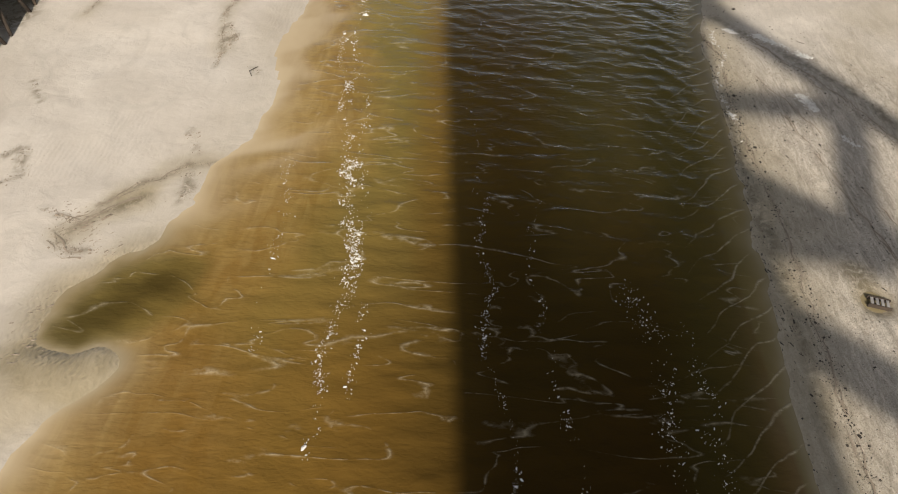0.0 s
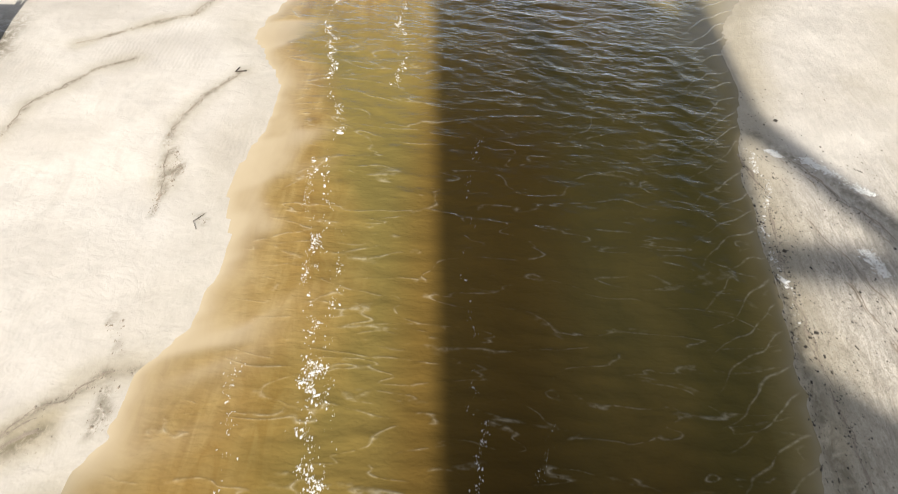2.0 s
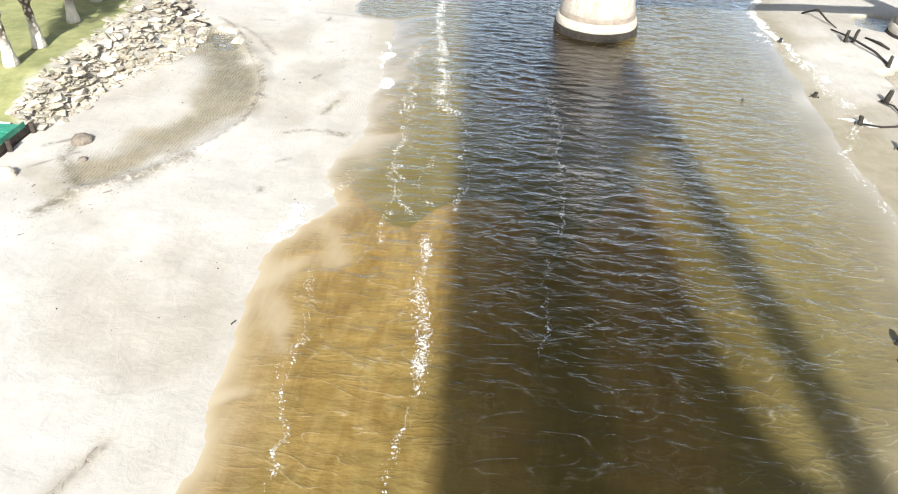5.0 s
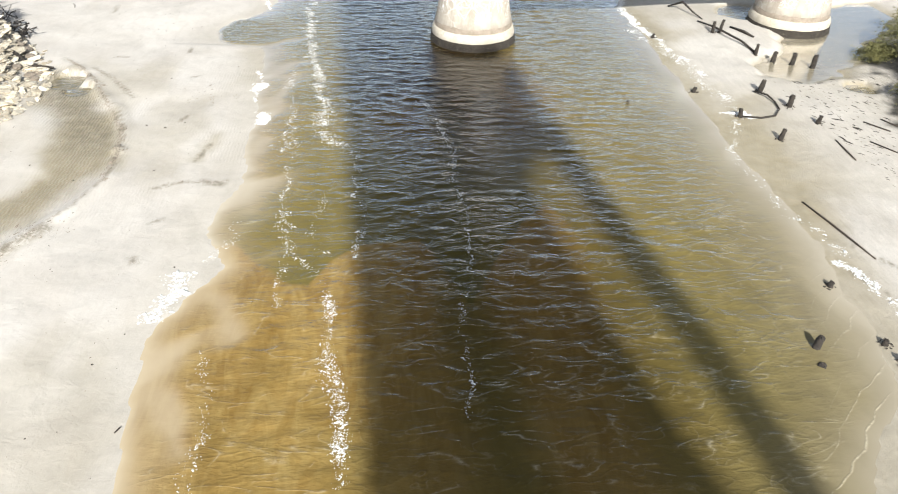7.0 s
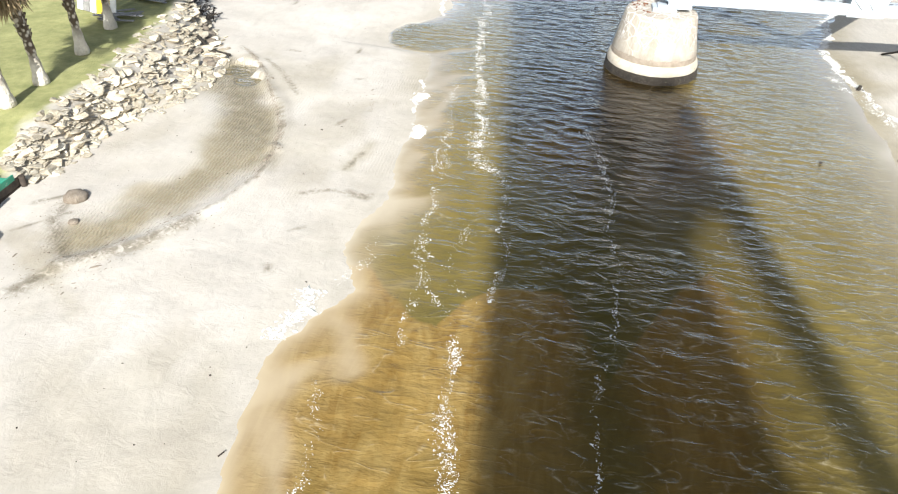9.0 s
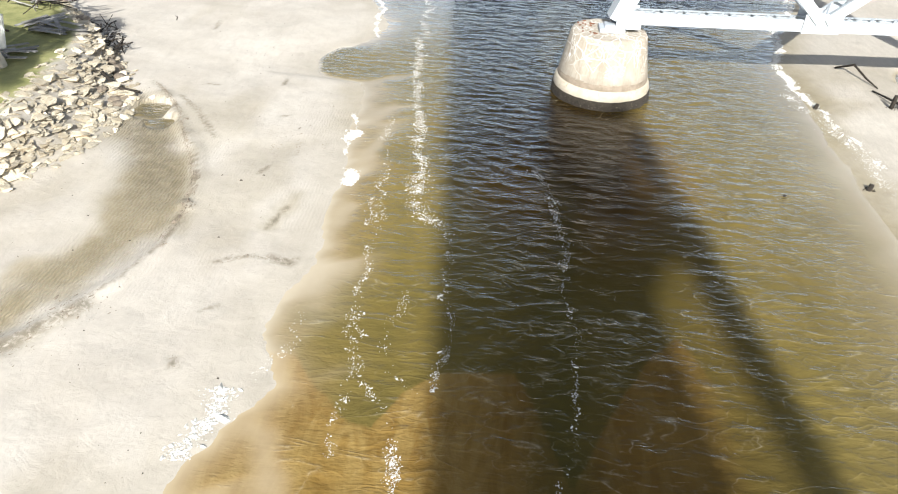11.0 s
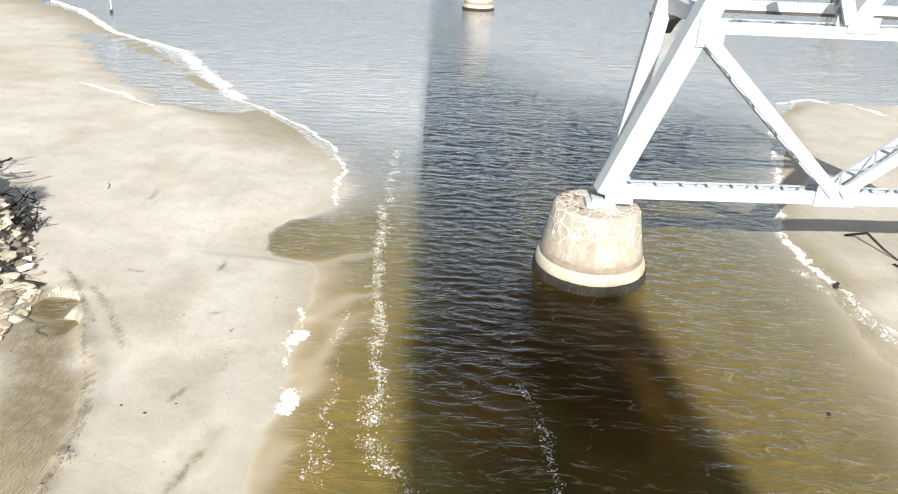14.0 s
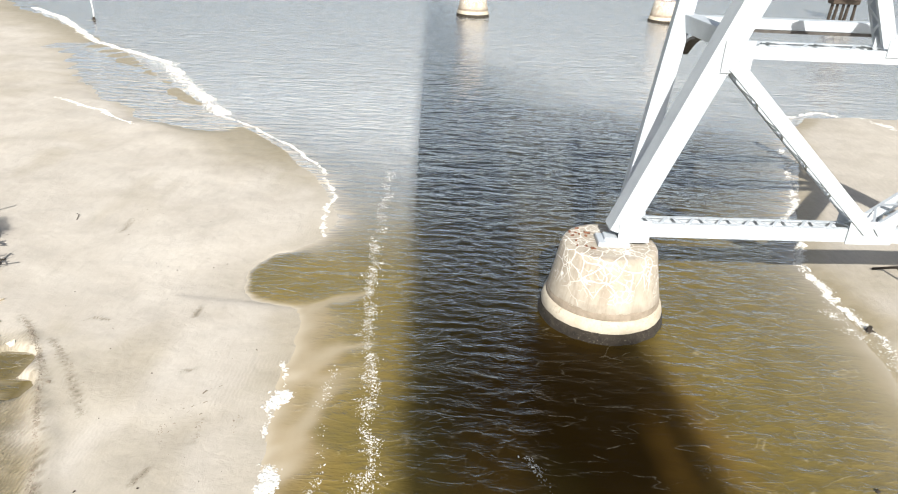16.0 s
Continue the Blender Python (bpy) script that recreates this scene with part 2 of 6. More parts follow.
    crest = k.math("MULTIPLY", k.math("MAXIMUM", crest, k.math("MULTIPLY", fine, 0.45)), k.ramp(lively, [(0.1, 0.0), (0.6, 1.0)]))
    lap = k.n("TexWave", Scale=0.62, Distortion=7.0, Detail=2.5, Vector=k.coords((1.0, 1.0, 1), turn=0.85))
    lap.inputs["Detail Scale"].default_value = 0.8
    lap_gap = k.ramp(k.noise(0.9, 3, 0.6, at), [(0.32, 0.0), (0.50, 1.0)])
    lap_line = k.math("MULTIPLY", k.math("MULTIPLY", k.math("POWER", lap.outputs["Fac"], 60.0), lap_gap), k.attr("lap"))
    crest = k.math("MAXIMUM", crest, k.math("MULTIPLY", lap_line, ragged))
    # highlights along crests and lapping lines are mixed into the water colour
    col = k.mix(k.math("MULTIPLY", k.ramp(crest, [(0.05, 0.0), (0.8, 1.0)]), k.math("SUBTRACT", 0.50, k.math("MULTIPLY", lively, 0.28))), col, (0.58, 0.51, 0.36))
    chop = k.math("ADD", k.math("MULTIPLY", w1, 0.6), k.math("MULTIPLY", w2, 0.42))
    chop = k.math("ADD", chop, k.math("MULTIPLY", k.math("POWER", cusp, 2.0), k.math("MULTIPLY", gap, 0.30)))
    chop = k.math("ADD", chop, k.math("MULTIPLY", k.math("POWER", net, 2.0), k.math("MULTIPLY", patch, k.math("ADD", 0.12, k.math("MULTIPLY", k.attr("open"), 0.34)))))
    chop = k.math("ADD", chop, k.math("MULTIPLY", k.math("POWER", lace, 2.0), k.math("MULTIPLY", patch, k.math("ADD", 0.05, k.math("MULTIPLY", k.attr("open"), 0.14)))))
    chop = k.math("MULTIPLY", chop, lively)
    long_wave = ridge(k.coords((0.30, 1.25, 1)), 0.9, 3, 0.5, 4.0)
    chop = k.math("ADD", chop, k.math("MULTIPLY", k.math("MULTIPLY", long_wave, k.attr("sea")), 1.8))
    chop = k.math("ADD", chop, k.math("MULTIPLY", crest, 0.3))
    nor = k.bump(chop, 0.38, 0.12)
    body = k.n("BsdfDiffuse", Color=col, Normal=k.bump(chop, 0.34, 0.12))
    gloss = k.n("BsdfGlossy", Color=(1.0, 1.0, 1.0), Roughness=0.14, Normal=nor)
    fres = k.n("Fresnel", IOR=1.33, Normal=nor)
    top = k.n("MixShader")
    sheen = k.math("MULTIPLY", k.math("MAXIMUM", k.math("SUBTRACT", fres.outputs[0], 0.047), 0.001), 3.7)
    # reflection held back by a hand-set mask, with no film on the water
    sheen = k.math("MULTIPLY", sheen, k.math("SUBTRACT", 1.0, k.math("MULTIPLY", k.attr("sheen_cut"), 0.5)))
    k.put(top.inputs[0], k.math("MINIMUM", sheen, 1.0))
    k.t.links.new(body.outputs[0], top.inputs[1])
    k.t.links.new(gloss.outputs[0], top.inputs[2])
    k.t.links.new(top.outputs[0], k.out.inputs[0])
    return k.m


def pier_material():
    """Old concrete: a web of white lime over the crown, grey weathering towards the tide line, rust at the top."""
    k = Nodes("old_concrete")
    at = k.coords()
    z = k.n("SeparateXYZ", Vector=at).outputs["Z"]
    n1 = k.noise(1.3, 6, 0.6, at)
    col = k.mix(k.ramp(n1, [(0.3, 0.0), (0.7, 1.0)]), (0.35, 0.30, 0.235), (0.46, 0.41, 0.335))
    runs = k.ramp(k.noise(5.0, 5, 0.65, k.coords((1, 1, 0.16))), [(0.48, 0.0), (0.62, 1.0)])
    col = k.mix(k.math("MULTIPLY", runs, 0.45), col, (0.25, 0.20, 0.15))
    col = k.mix(k.math("MULTIPLY", k.ramp(k.math("SUBTRACT", k.math("ADD", z, k.math("MULTIPLY", n1, 0.5)), 0.95), [(0.1, 1.0), (0.55, 0.0)]), 0.6), col, (0.19, 0.165, 0.13))
    bent = k.mix(0.30, at, k.n("TexNoise", Scale=2.2, Detail=4.0).outputs["Color"])
    crack = k.n("TexVoronoi", feature="DISTANCE_TO_EDGE", Scale=2.7, Vector=bent)
    fine = k.n("TexVoronoi", feature="DISTANCE_TO_EDGE", Scale=6.0, Vector=bent)
    wide = k.ramp(crack.outputs["Distance"], [(0.010, 1.0), (0.035, 0.0)])
    thin = k.math("MULTIPLY", k.ramp(fine.outputs["Distance"], [(0.010, 1.0), (0.05, 0.0)]), k.ramp(k.noise(1.9, 3, 0.6, at), [(0.46, 0.0), (0.56, 1.0)]))
    high = k.ramp(k.math("SUBTRACT", k.math("ADD", z, k.math("MULTIPLY", k.noise(1.1, 4, 0.65, at), 2.2)), 2.2), [(0.25, 0.0), (0.75, 1.0)])
    col = k.mix(k.math("MULTIPLY", k.math("MAXIMUM", wide, thin), high), col, (0.78, 0.75, 0.69))
    rust = k.ramp(k.noise(2.4, 5, 0.65, at), [(0.64, 0.0), (0.74, 1.0)])
    col = k.mix(k.math("MULTIPLY", rust, k.ramp(k.math("SUBTRACT", z, 1.6), [(0.2, 0.0), (0.9, 0.6)])), col, (0.30, 0.13, 0.07))
    nor = k.bump(k.noise(7, 6, 0.7, at), 0.6, 0.03)
    return k.finish(col, 0.9, nor)


def paint_material():
    """White bridge paint, chalky, with grime in blotches and rust freckles."""
    k = Nodes("white_bridge_paint")
    at = k.coords()
    col = k.mix(k.ramp(k.noise(1.1, 6, 0.65, at), [(0.35, 0.0), (0.7, 1.0)]), (0.43, 0.465, 0.50), (0.52, 0.555, 0.585))
    col = k.mix(k.math("MULTIPLY", k.ramp(k.noise(9, 6, 0.7, at), [(0.62, 0.0), (0.72, 1.0)]), 0.5), col, (0.36, 0.30, 0.25))
    nor = k.bump(k.noise(20, 3, 0.6, at), 0.2, 0.01)
    return k.finish(col, 0.5, nor)


def trunk_material():
    """Palm bark: chequered dark leaf scars above a pale weathered foot."""
    k = Nodes("palm_bark")
    at = k.coords()
    scar = k.n("TexVoronoi", Scale=7.0, Vector=k.coords((1, 1, 0.8)))
    bark = k.mix(k.ramp(scar.outputs["Distance"], [(0.25, 0.0), (0.5, 1.0)]), (0.52, 0.47, 0.39), (0.10, 0.075, 0.05))
    z = k.n("SeparateXYZ", Vector=at).outputs["Z"]
    foot = k.ramp(k.math("ADD", k.math("MULTIPLY", z, 0.5), k.math("MULTIPLY", k.noise(3, 4, 0.6, at), 0.3)), [(0.45, 1.0), (0.75, 0.0)])
    pale = k.mix(k.noise(6, 5, 0.7, at), (0.45, 0.40, 0.32), (0.70, 0.65, 0.56))
    col = k.mix(foot, bark, pale)
    return k.finish(col, 0.9, k.bump(k.math("ADD", scar.outputs["Distance"], k.noise(12, 4, 0.6, at)), 0.8, 0.05))


M_GROUND = ground_material()
M_WATER = water_material()
M_PIER = pier_material()
M_PAINT = paint_material()
M_BASE = rough_stuff("barnacle_crust", (0.018, 0.014, 0.010), (0.055, 0.044, 0.030), 5, 0.95, 0.9, 0.05, (0.13, 0.11, 0.08))
M_RING = rough_stuff("pale_concrete", (0.46, 0.40, 0.30), (0.64, 0.57, 0.46), 2.5, 0.9, 0.4, 0.02, (0.32, 0.26, 0.19))
M_BAND = rough_stuff("stained_concrete", (0.22, 0.18, 0.13), (0.38, 0.31, 0.24), 3.0, 0.9, 0.4, 0.02)
M_RUST = rough_stuff("rusted_steel", (0.13, 0.05, 0.025), (0.30, 0.14, 0.08), 6, 0.9, 0.6, 0.02)
M_DARKSTEEL = rough_stuff("dark_steel", (0.05, 0.045, 0.04), (0.14, 0.125, 0.11), 5, 0.7, 0.4, 0.01)
M_ROCK = rough_stuff("limestone", (0.55, 0.455, 0.31), (0.80, 0.735, 0.60), 2.2, 0.92, 0.8, 0.06, (0.24, 0.165, 0.08), vary=0.75)
M_BROWNROCK = rough_stuff("brown_stone", (0.16, 0.125, 0.09), (0.36, 0.30, 0.23), 5, 0.92, 0.8, 0.04, (0.07, 0.055, 0.04))
M_PILE = rough_stuff("rotten_piling", (0.014, 0.011, 0.008), (0.065, 0.05, 0.036), 7, 0.9, 0.9, 0.03)
M_TIMBER = rough_stuff("dark_timber", (0.03, 0.022, 0.016), (0.09, 0.065, 0.045), 5, 0.85, 0.6, 0.02, vary=0.3)
M_GREEN = rough_stuff("green_painted_metal", (0.03, 0.22, 0.13), (0.06, 0.36, 0.22), 2.5, 0.55, 0.3, 0.01, (0.35, 0.42, 0.36))
M_WHITE = rough_stuff("white_enamel", (0.62, 0.62, 0.60), (0.80, 0.80, 0.78), 3, 0.45, 0.2, 0.01)
M_YELLOW = rough_stuff("yellow_enamel", (0.70, 0.48, 0.03), (0.85, 0.60, 0.06), 3, 0.5, 0.2, 0.01)
M_GREYWOOD = rough_stuff("weathered_boards", (0.16, 0.15, 0.14), (0.42, 0.41, 0.39), 3, 0.85, 0.5, 0.01, vary=0.4)
M_TRUNK = trunk_material()
M_SKIRT = rough_stuff("dead_palm_frond", (0.22, 0.15, 0.07), (0.44, 0.34, 0.19), 4, 0.85, 0.3, 0.01, vary=0.4)
M_FROND = rough_stuff("palm_leaf", (0.035, 0.06, 0.015), (0.085, 0.12, 0.03), 4, 0.6, 0.3, 0.01)
M_SHRUB = rough_stuff("shrub_leaf", (0.06, 0.065, 0.02), (0.28, 0.25, 0.085), 3, 0.75, 0.3, 0.01)
M_FOAM = rough_stuff("sea_foam", (0.66, 0.64, 0.58), (0.86, 0.85, 0.81), 9, 0.75, 0.8, 0.03)
M_STEEL = rough_stuff("weathered_leaf_steel", (0.12, 0.11, 0.10), (0.24, 0.22, 0.20), 1.0, 0.7, 0.3, 0.01)


# ---- numeric helpers ----
def lattice(ix, iy, seed):
    h = (ix.astype(np.int64) * 374761393 + iy.astype(np.int64) * 668265263 + seed * 974711) & 0xFFFFFFFF
    h = ((h ^ (h >> 13)) * 1274126177) & 0xFFFFFFFF
    return ((h ^ (h >> 16)) & 0xFFFF) / 65535.0


def value_noise(x, y, seed=0):
    ix, iy = np.floor(x), np.floor(y)
    fx, fy = x - ix, y - iy
    fx, fy = fx * fx * (3 - 2 * fx), fy * fy * (3 - 2 * fy)
    a, b = lattice(ix, iy, seed), lattice(ix + 1, iy, seed)
    c, d = lattice(ix, iy + 1, seed), lattice(ix + 1, iy + 1, seed)
    return (a * (1 - fx) + b * fx) * (1 - fy) + (c * (1 - fx) + d * fx) * fy


def fractal(x, y, seed=0, octaves=4):
    total, amp, norm = 0.0, 1.0, 0.0
    for o in range(octaves):
        total = total + amp * value_noise(x * 2 ** o, y * 2 ** o, seed + o)
        norm += amp
        amp *= 0.5
    return total / norm


def smooth(a, b, v):
    t = np.clip((v - a) / (b - a), 0, 1)
    return t * t * (3 - 2 * t)


def along(points, x, y):
    """Distance from x, y to a line of points."""
    best = np.full(np.shape(x), 1e9)
    for (ax, ay), (bx, by) in zip(points, points[1:]):
        dx, dy = bx - ax, by - ay
        t = np.clip(((x - ax) * dx + (y - ay) * dy) / (dx * dx + dy * dy), 0, 1)
        best = np.minimum(best, np.hypot(x - ax - t * dx, y - ay - t * dy))
    return best


# ---- shape of the shore ----
LEFT_SHORE = [(-200, -7.5), (0, -7.0), (4, -6.6), (6, -5.7), (8, -5.0), (9.3, -5.9), (10.2, -5.2), (11.2, -4.7), (13.5, -4.35), (14.6, -3.75),
              (16, -3.5), (18.4, -3.9), (21.3, -3.5), (23.3, -3.8), (24.8, -4.7), (27.7, -4.4), (30, -4.7), (31.5, -5.0), (34, -5.0),
              (35.8, -4.2), (36.8, -3.75), (38.4, -4.5), (40, -4.45), (41.3, -3.9), (44, -3.95), (47, -4.1), (49, -4.45), (51.2, -4.55), (53.4, -4.6),
              (53.9, -4.9), (54.2, -6.2), (55.0, -6.9), (56.3, -6.8), (57.6, -6.2), (58.8, -5.4), (60.0, -5.1), (61.2, -5.0), (63.7, -5.6), (67, -7.2), (70.3, -9.2),
              (76.2, -14.8), (96, -30), (120, -53), (200, -130), (900, -700), (4000, -700)]
RIGHT_SHORE = [(-200, 6.8), (4, 6.8), (9.4, 7.5), (15, 7.8), (20, 8.3), (24, 8.9), (27, 9.4), (29, 10.4), (31, 11.9), (33, 12.7), (38, 13.3), (44, 13.3),
               (49, 13.5), (54, 13.8), (59, 13.9), (65, 16), (72, 19), (79, 21.2), (83, 24), (85, 60), (86, 900), (4000, 900)]
LAWN_EDGE = [(-200, -16.0), (31, -16.0), (31.5, -15.02), (39.4, -15.02), (40, -15.5), (42.2, -15.35), (46.7, -15.3), (52, -16.0), (54.6, -16.6), (58, -19.5), (62, -27), (70, -46), (200, -230), (4000, -900)]
RIPRAP_TOE = [(-200, -14.6), (31, -14.6), (31.5, -14.86), (39.4, -14.86), (40.3, -14.4), (44, -14.1), (46.5, -13.1), (50.8, -13.4), (53.5, -15.0), (56, -16.9), (60, -21.5), (66, -34), (72, -49), (200, -240), (4000, -910)]


def table(rows, y):
    return np.interp(y, [r[0] for r in rows], [r[1] for r in rows])


CREST_LINES = [
    ([(-12.2, 51.2), (-10.5, 48.6), (-9.3, 46.9), (-8.6, 45.2), (-8.3, 43.4)], 0.14),
    ([(-8.3, 43.4), (-8.1, 41.6), (-8.6, 39.7), (-9.8, 37.6), (-11.5, 36)], 0.20),
    ([(-6.5, 40.9), (-5.6, 41.4), (-4.5, 41.2)], 0.14),
    ([(-13.8, 38.6), (-12.7, 39.6)], 0.18),
    ([(-13.6, 37.2), (-12.5, 38.5)], 0.12),
    ([(-5.6, 42.8), (-5.3, 44.0)], 0.25),
    ([(8.9, 21.9), (10.2, 20.2), (12.0, 17.4), (12.9, 15.0)], 0.35),
    ([(8.2, 17.6), (8.0, 14.0), (7.9, 10.5), (7.7, 7.5)], 0.45),
    ([(14.0, 36.8), (15.3, 34.6), (16.0, 33.0)], 0.14),
    ([(13.4, 35.5), (14.3, 33.4)], 0.12),
]
BASIN = [(-12.9, 50.2), (-11.4, 47.9), (-10.0, 45.6), (-9.3, 43.6), (-9.1, 42.0), (-9.9, 40.2), (-11.4, 37.6)]


BARS = [([(-4.9, 53.3), (-3.9, 54.5), (-2.7, 55.1)], 0.75), ([(-4.4, 50.0), (-3.7, 51.1), (-3.0, 51.7), (-2.3, 52.0)], 0.6), ([(-4.1, 46.2), (-3.6, 47.6), (-3.2, 48.8), (-3.1, 49.7)], 0.65),
        ([(-4.2, 42.6), (-3.5, 44.4)], 0.6), ([(-4.8, 36.2), (-3.6, 35.4), (-3.0, 34.0)], 0.9), ([(-5.2, 32.6), (-4.2, 32.0), (-3.6, 30.6)], 0.8), ([(-4.0, 22.0), (-3.0, 20.6)], 0.8), ([(-4.2, 18.8), (-3.0, 17.4)], 0.8)]
WET_SHEET = [(-15.5, 74.8), (-18.5, 76.6), (-21.5, 80.5), (-26.0, 86.0), (-34.0, 95.0)]
SLACK = [(19.4, 49.9), (21.3, 51.4), (22.6, 54.2), (25.6, 56.8), (28.5, 58.5)]
MARSH_EDGE = [(40.5, 20.4), (42, 20.1), (44, 20.2), (46.2, 20.9), (47.2, 22.2), (49, 22.4), (50.6, 22.8), (52.4, 25.4), (54, 27.5)]
PUDDLES = [(-12.1, 49.95, 0.72), (-11.35, 49.0, 0.45), (20.9, 47.6, 0.75), (20.4, 58.0, 1.5)]


POOL = [(-5.5, 8.9), (-5.0, 9.3), (-4.4, 10.0)]


def pool_far(x, y):
    """Ragged distance from the scour pool in the left bank."""
    return along(POOL, x, y) * 1.2 + (fractal(x * 1.1, y * 1.1, 75) - 0.5) * 0.9


def shore_height(x, y):
    xl, xr = table(LEFT_SHORE, y), table(RIGHT_SHORE, y)
    jag = (fractal(x * 0.9, y * 0.9, 3) - 0.5) * 0.5 + (fractal(x * 0.35, y * 0.35, 5) - 0.5) * 0.5
    dl, dr = xl - x + jag, x - xr + jag
    land = np.maximum(dl, dr)
    undul = (fractal(x * 0.22, y * 0.22, 11) - 0.5) * 0.22 + (fractal(x * 0.8, y * 0.8, 17) - 0.5) * 0.05
    inland = np.where(land > 0, np.minimum(0.055 * land, 0.16 + 0.006 * land), 0.0) + undul * smooth(0.3, 3.0, land)
    fall = np.where(dl > dr, 0.085 + 0.05 * smooth(51, 44, y), 0.065 + 0.16 * smooth(28, 20, y))
    shelf = np.where((dr > dl) & (y > 26) & (y < 90), 0.05, fall)
    depth = np.where(land <= 0, np.minimum(-land * shelf, 1.8), 0.0)
    # lobes of sand that reach slantwise into the water
    out = np.maximum(-dl, 0)
    lobe = fractal((y - 0.55 * out) * 0.52, out * 0.22 + 9, 71, 3)
    depth = depth * (1 - 0.8 * smooth(0.50, 0.66, lobe) * smooth(3.6, 0.4, out) * smooth(10, 14, y))
    z = np.where(land > 0, np.maximum(inland, 0.012), -depth)
    # a low basin and its little scarp on the sand flat
    d = along(BASIN, x, y)
    z = z - 0.09 * smooth(1.6, 0.5, d)
    for pts, w in CREST_LINES[0:2]:
        z = z + 0.10 * smooth(0.42, 0.05, along(pts, x, y) + (fractal(x * 2, y * 2, 33) - 0.5) * 0.2)
    # scour pool in the left bank
    z = z - 0.26 * smooth(1.35, 0.0, pool_far(x, y))
    ragged = (fractal(x * 1.3, y * 1.3, 73) - 0.5) * 0.35
    z = z - 0.30 * smooth(0.98, 0.72, np.hypot((x + 5.7) / 1.5, (y - 56.1) / 2.0) + ragged) * (x > -8)
    # spit of sand below the pool
    z = z + 0.075 * smooth(0.95, 0.1, along([(-7.5, 6.6), (-6.2, 7.4), (-5.0, 8.0), (-3.9, 9.1)], x, y)) * smooth(-3.2, -5.5, x)
    for bar, bw in BARS:
        q = smooth(bw, 0.0, along(bar, x, y) + (fractal(x * 1.2, y * 1.2, 15) - 0.5) * 0.6) * 0.92
        z = np.where(z < -0.025, z * (1 - q) - 0.025 * q, z)
    # puddles
    for px, py, pr in PUDDLES:
        q = smooth(pr * 1.25, pr * 0.75, np.hypot(x - px, y - py) + (fractal(x * 0.9, y * 0.9, 13) - 0.5) * 0.5)
        z = z * (1 - q) - 0.13 * q
    # sheet of standing water round the far pier
    q = smooth(2.3, 1.5, along(SLACK, x, y) + (fractal(x * 0.5, y * 0.5, 27) - 0.5) * 2.0)
    z = z * (1 - q) - 0.03 * q
    q = smooth(3.2, 1.8, along(WET_SHEET, x, y) + (fractal(x * 0.3, y * 0.3, 28) - 0.5) * 2.5)
    z = z * (1 - q) - 0.02 * q
    # scour pit round a sunken crate
    z = z - 0.12 * smooth(0.6, 0.1, np.hypot(x - 9.65, y - 10.55))
    # lawn bank behind the stones
    toe, top = table(RIPRAP_TOE, y), table(LAWN_EDGE, y)
    up = smooth(0, 1, (toe - x) / np.maximum(toe - top, 0.3))
    lawn = 0.58 + 0.72 * smooth(38.5, 42.5, y)
    z = np.where(x < toe, z * (1 - up) + lawn * up, z)
    # rough marsh bank on the right
    z = z + 0.7 * smooth(0.3, 4.0, x - table(MARSH_EDGE, y)) * smooth(30, 38, y) * smooth(70, 55, y)
    return z


def axis(lo, hi, step, out_lo, out_hi, grow=1.18):
    mid = list(np.arange(lo, hi + step * 0.5, step))
    left, right, s, v = [], [], step, lo
    while v > out_lo:
        s *= grow
        v -= s
        left.append(max(v, out_lo))
    s, v = step, mid[-1]
    while v < out_hi:
        s *= grow
        v += s
        right.append(min(v, out_hi))
    return np.array(left[::-1] + mid + right)


def sheet(name, xs, ys, height, masks, material):
    gx, gy = np.meshgrid(xs, ys)
    gz = height(gx, gy)
    nx, ny = len(xs), len(ys)
    me = bpy.data.meshes.new(name)
    idx = np.arange(nx * ny).reshape(ny, nx)
    quads = np.stack([idx[:-1, :-1], idx[:-1, 1:], idx[1:, 1:], idx[1:, :-1]], -1).reshape(-1, 4)
    me.vertices.add(nx * ny)
    me.vertices.foreach_set("co", np.stack([gx, gy, gz], -1).astype(np.float32).ravel())
    me.loops.add(quads.size)
    me.loops.foreach_set("vertex_index", quads.astype(np.int32).ravel())
    me.polygons.add(len(quads))
    me.polygons.foreach_set("loop_start", (np.arange(len(quads)) * 4).astype(np.int32))
    me.update(calc_edges=True)
    me.polygons.foreach_set("use_smooth", np.ones(len(quads), bool))
    for key, fn in masks.items():
        at = me.attributes.new(key, 'FLOAT', 'POINT')
        at.data.foreach_set("value", np.clip(fn(gx, gy, gz), 0, 1).astype(np.float32).ravel())
    me.materials.append(material)
    me.validate()
    return new(name, me)


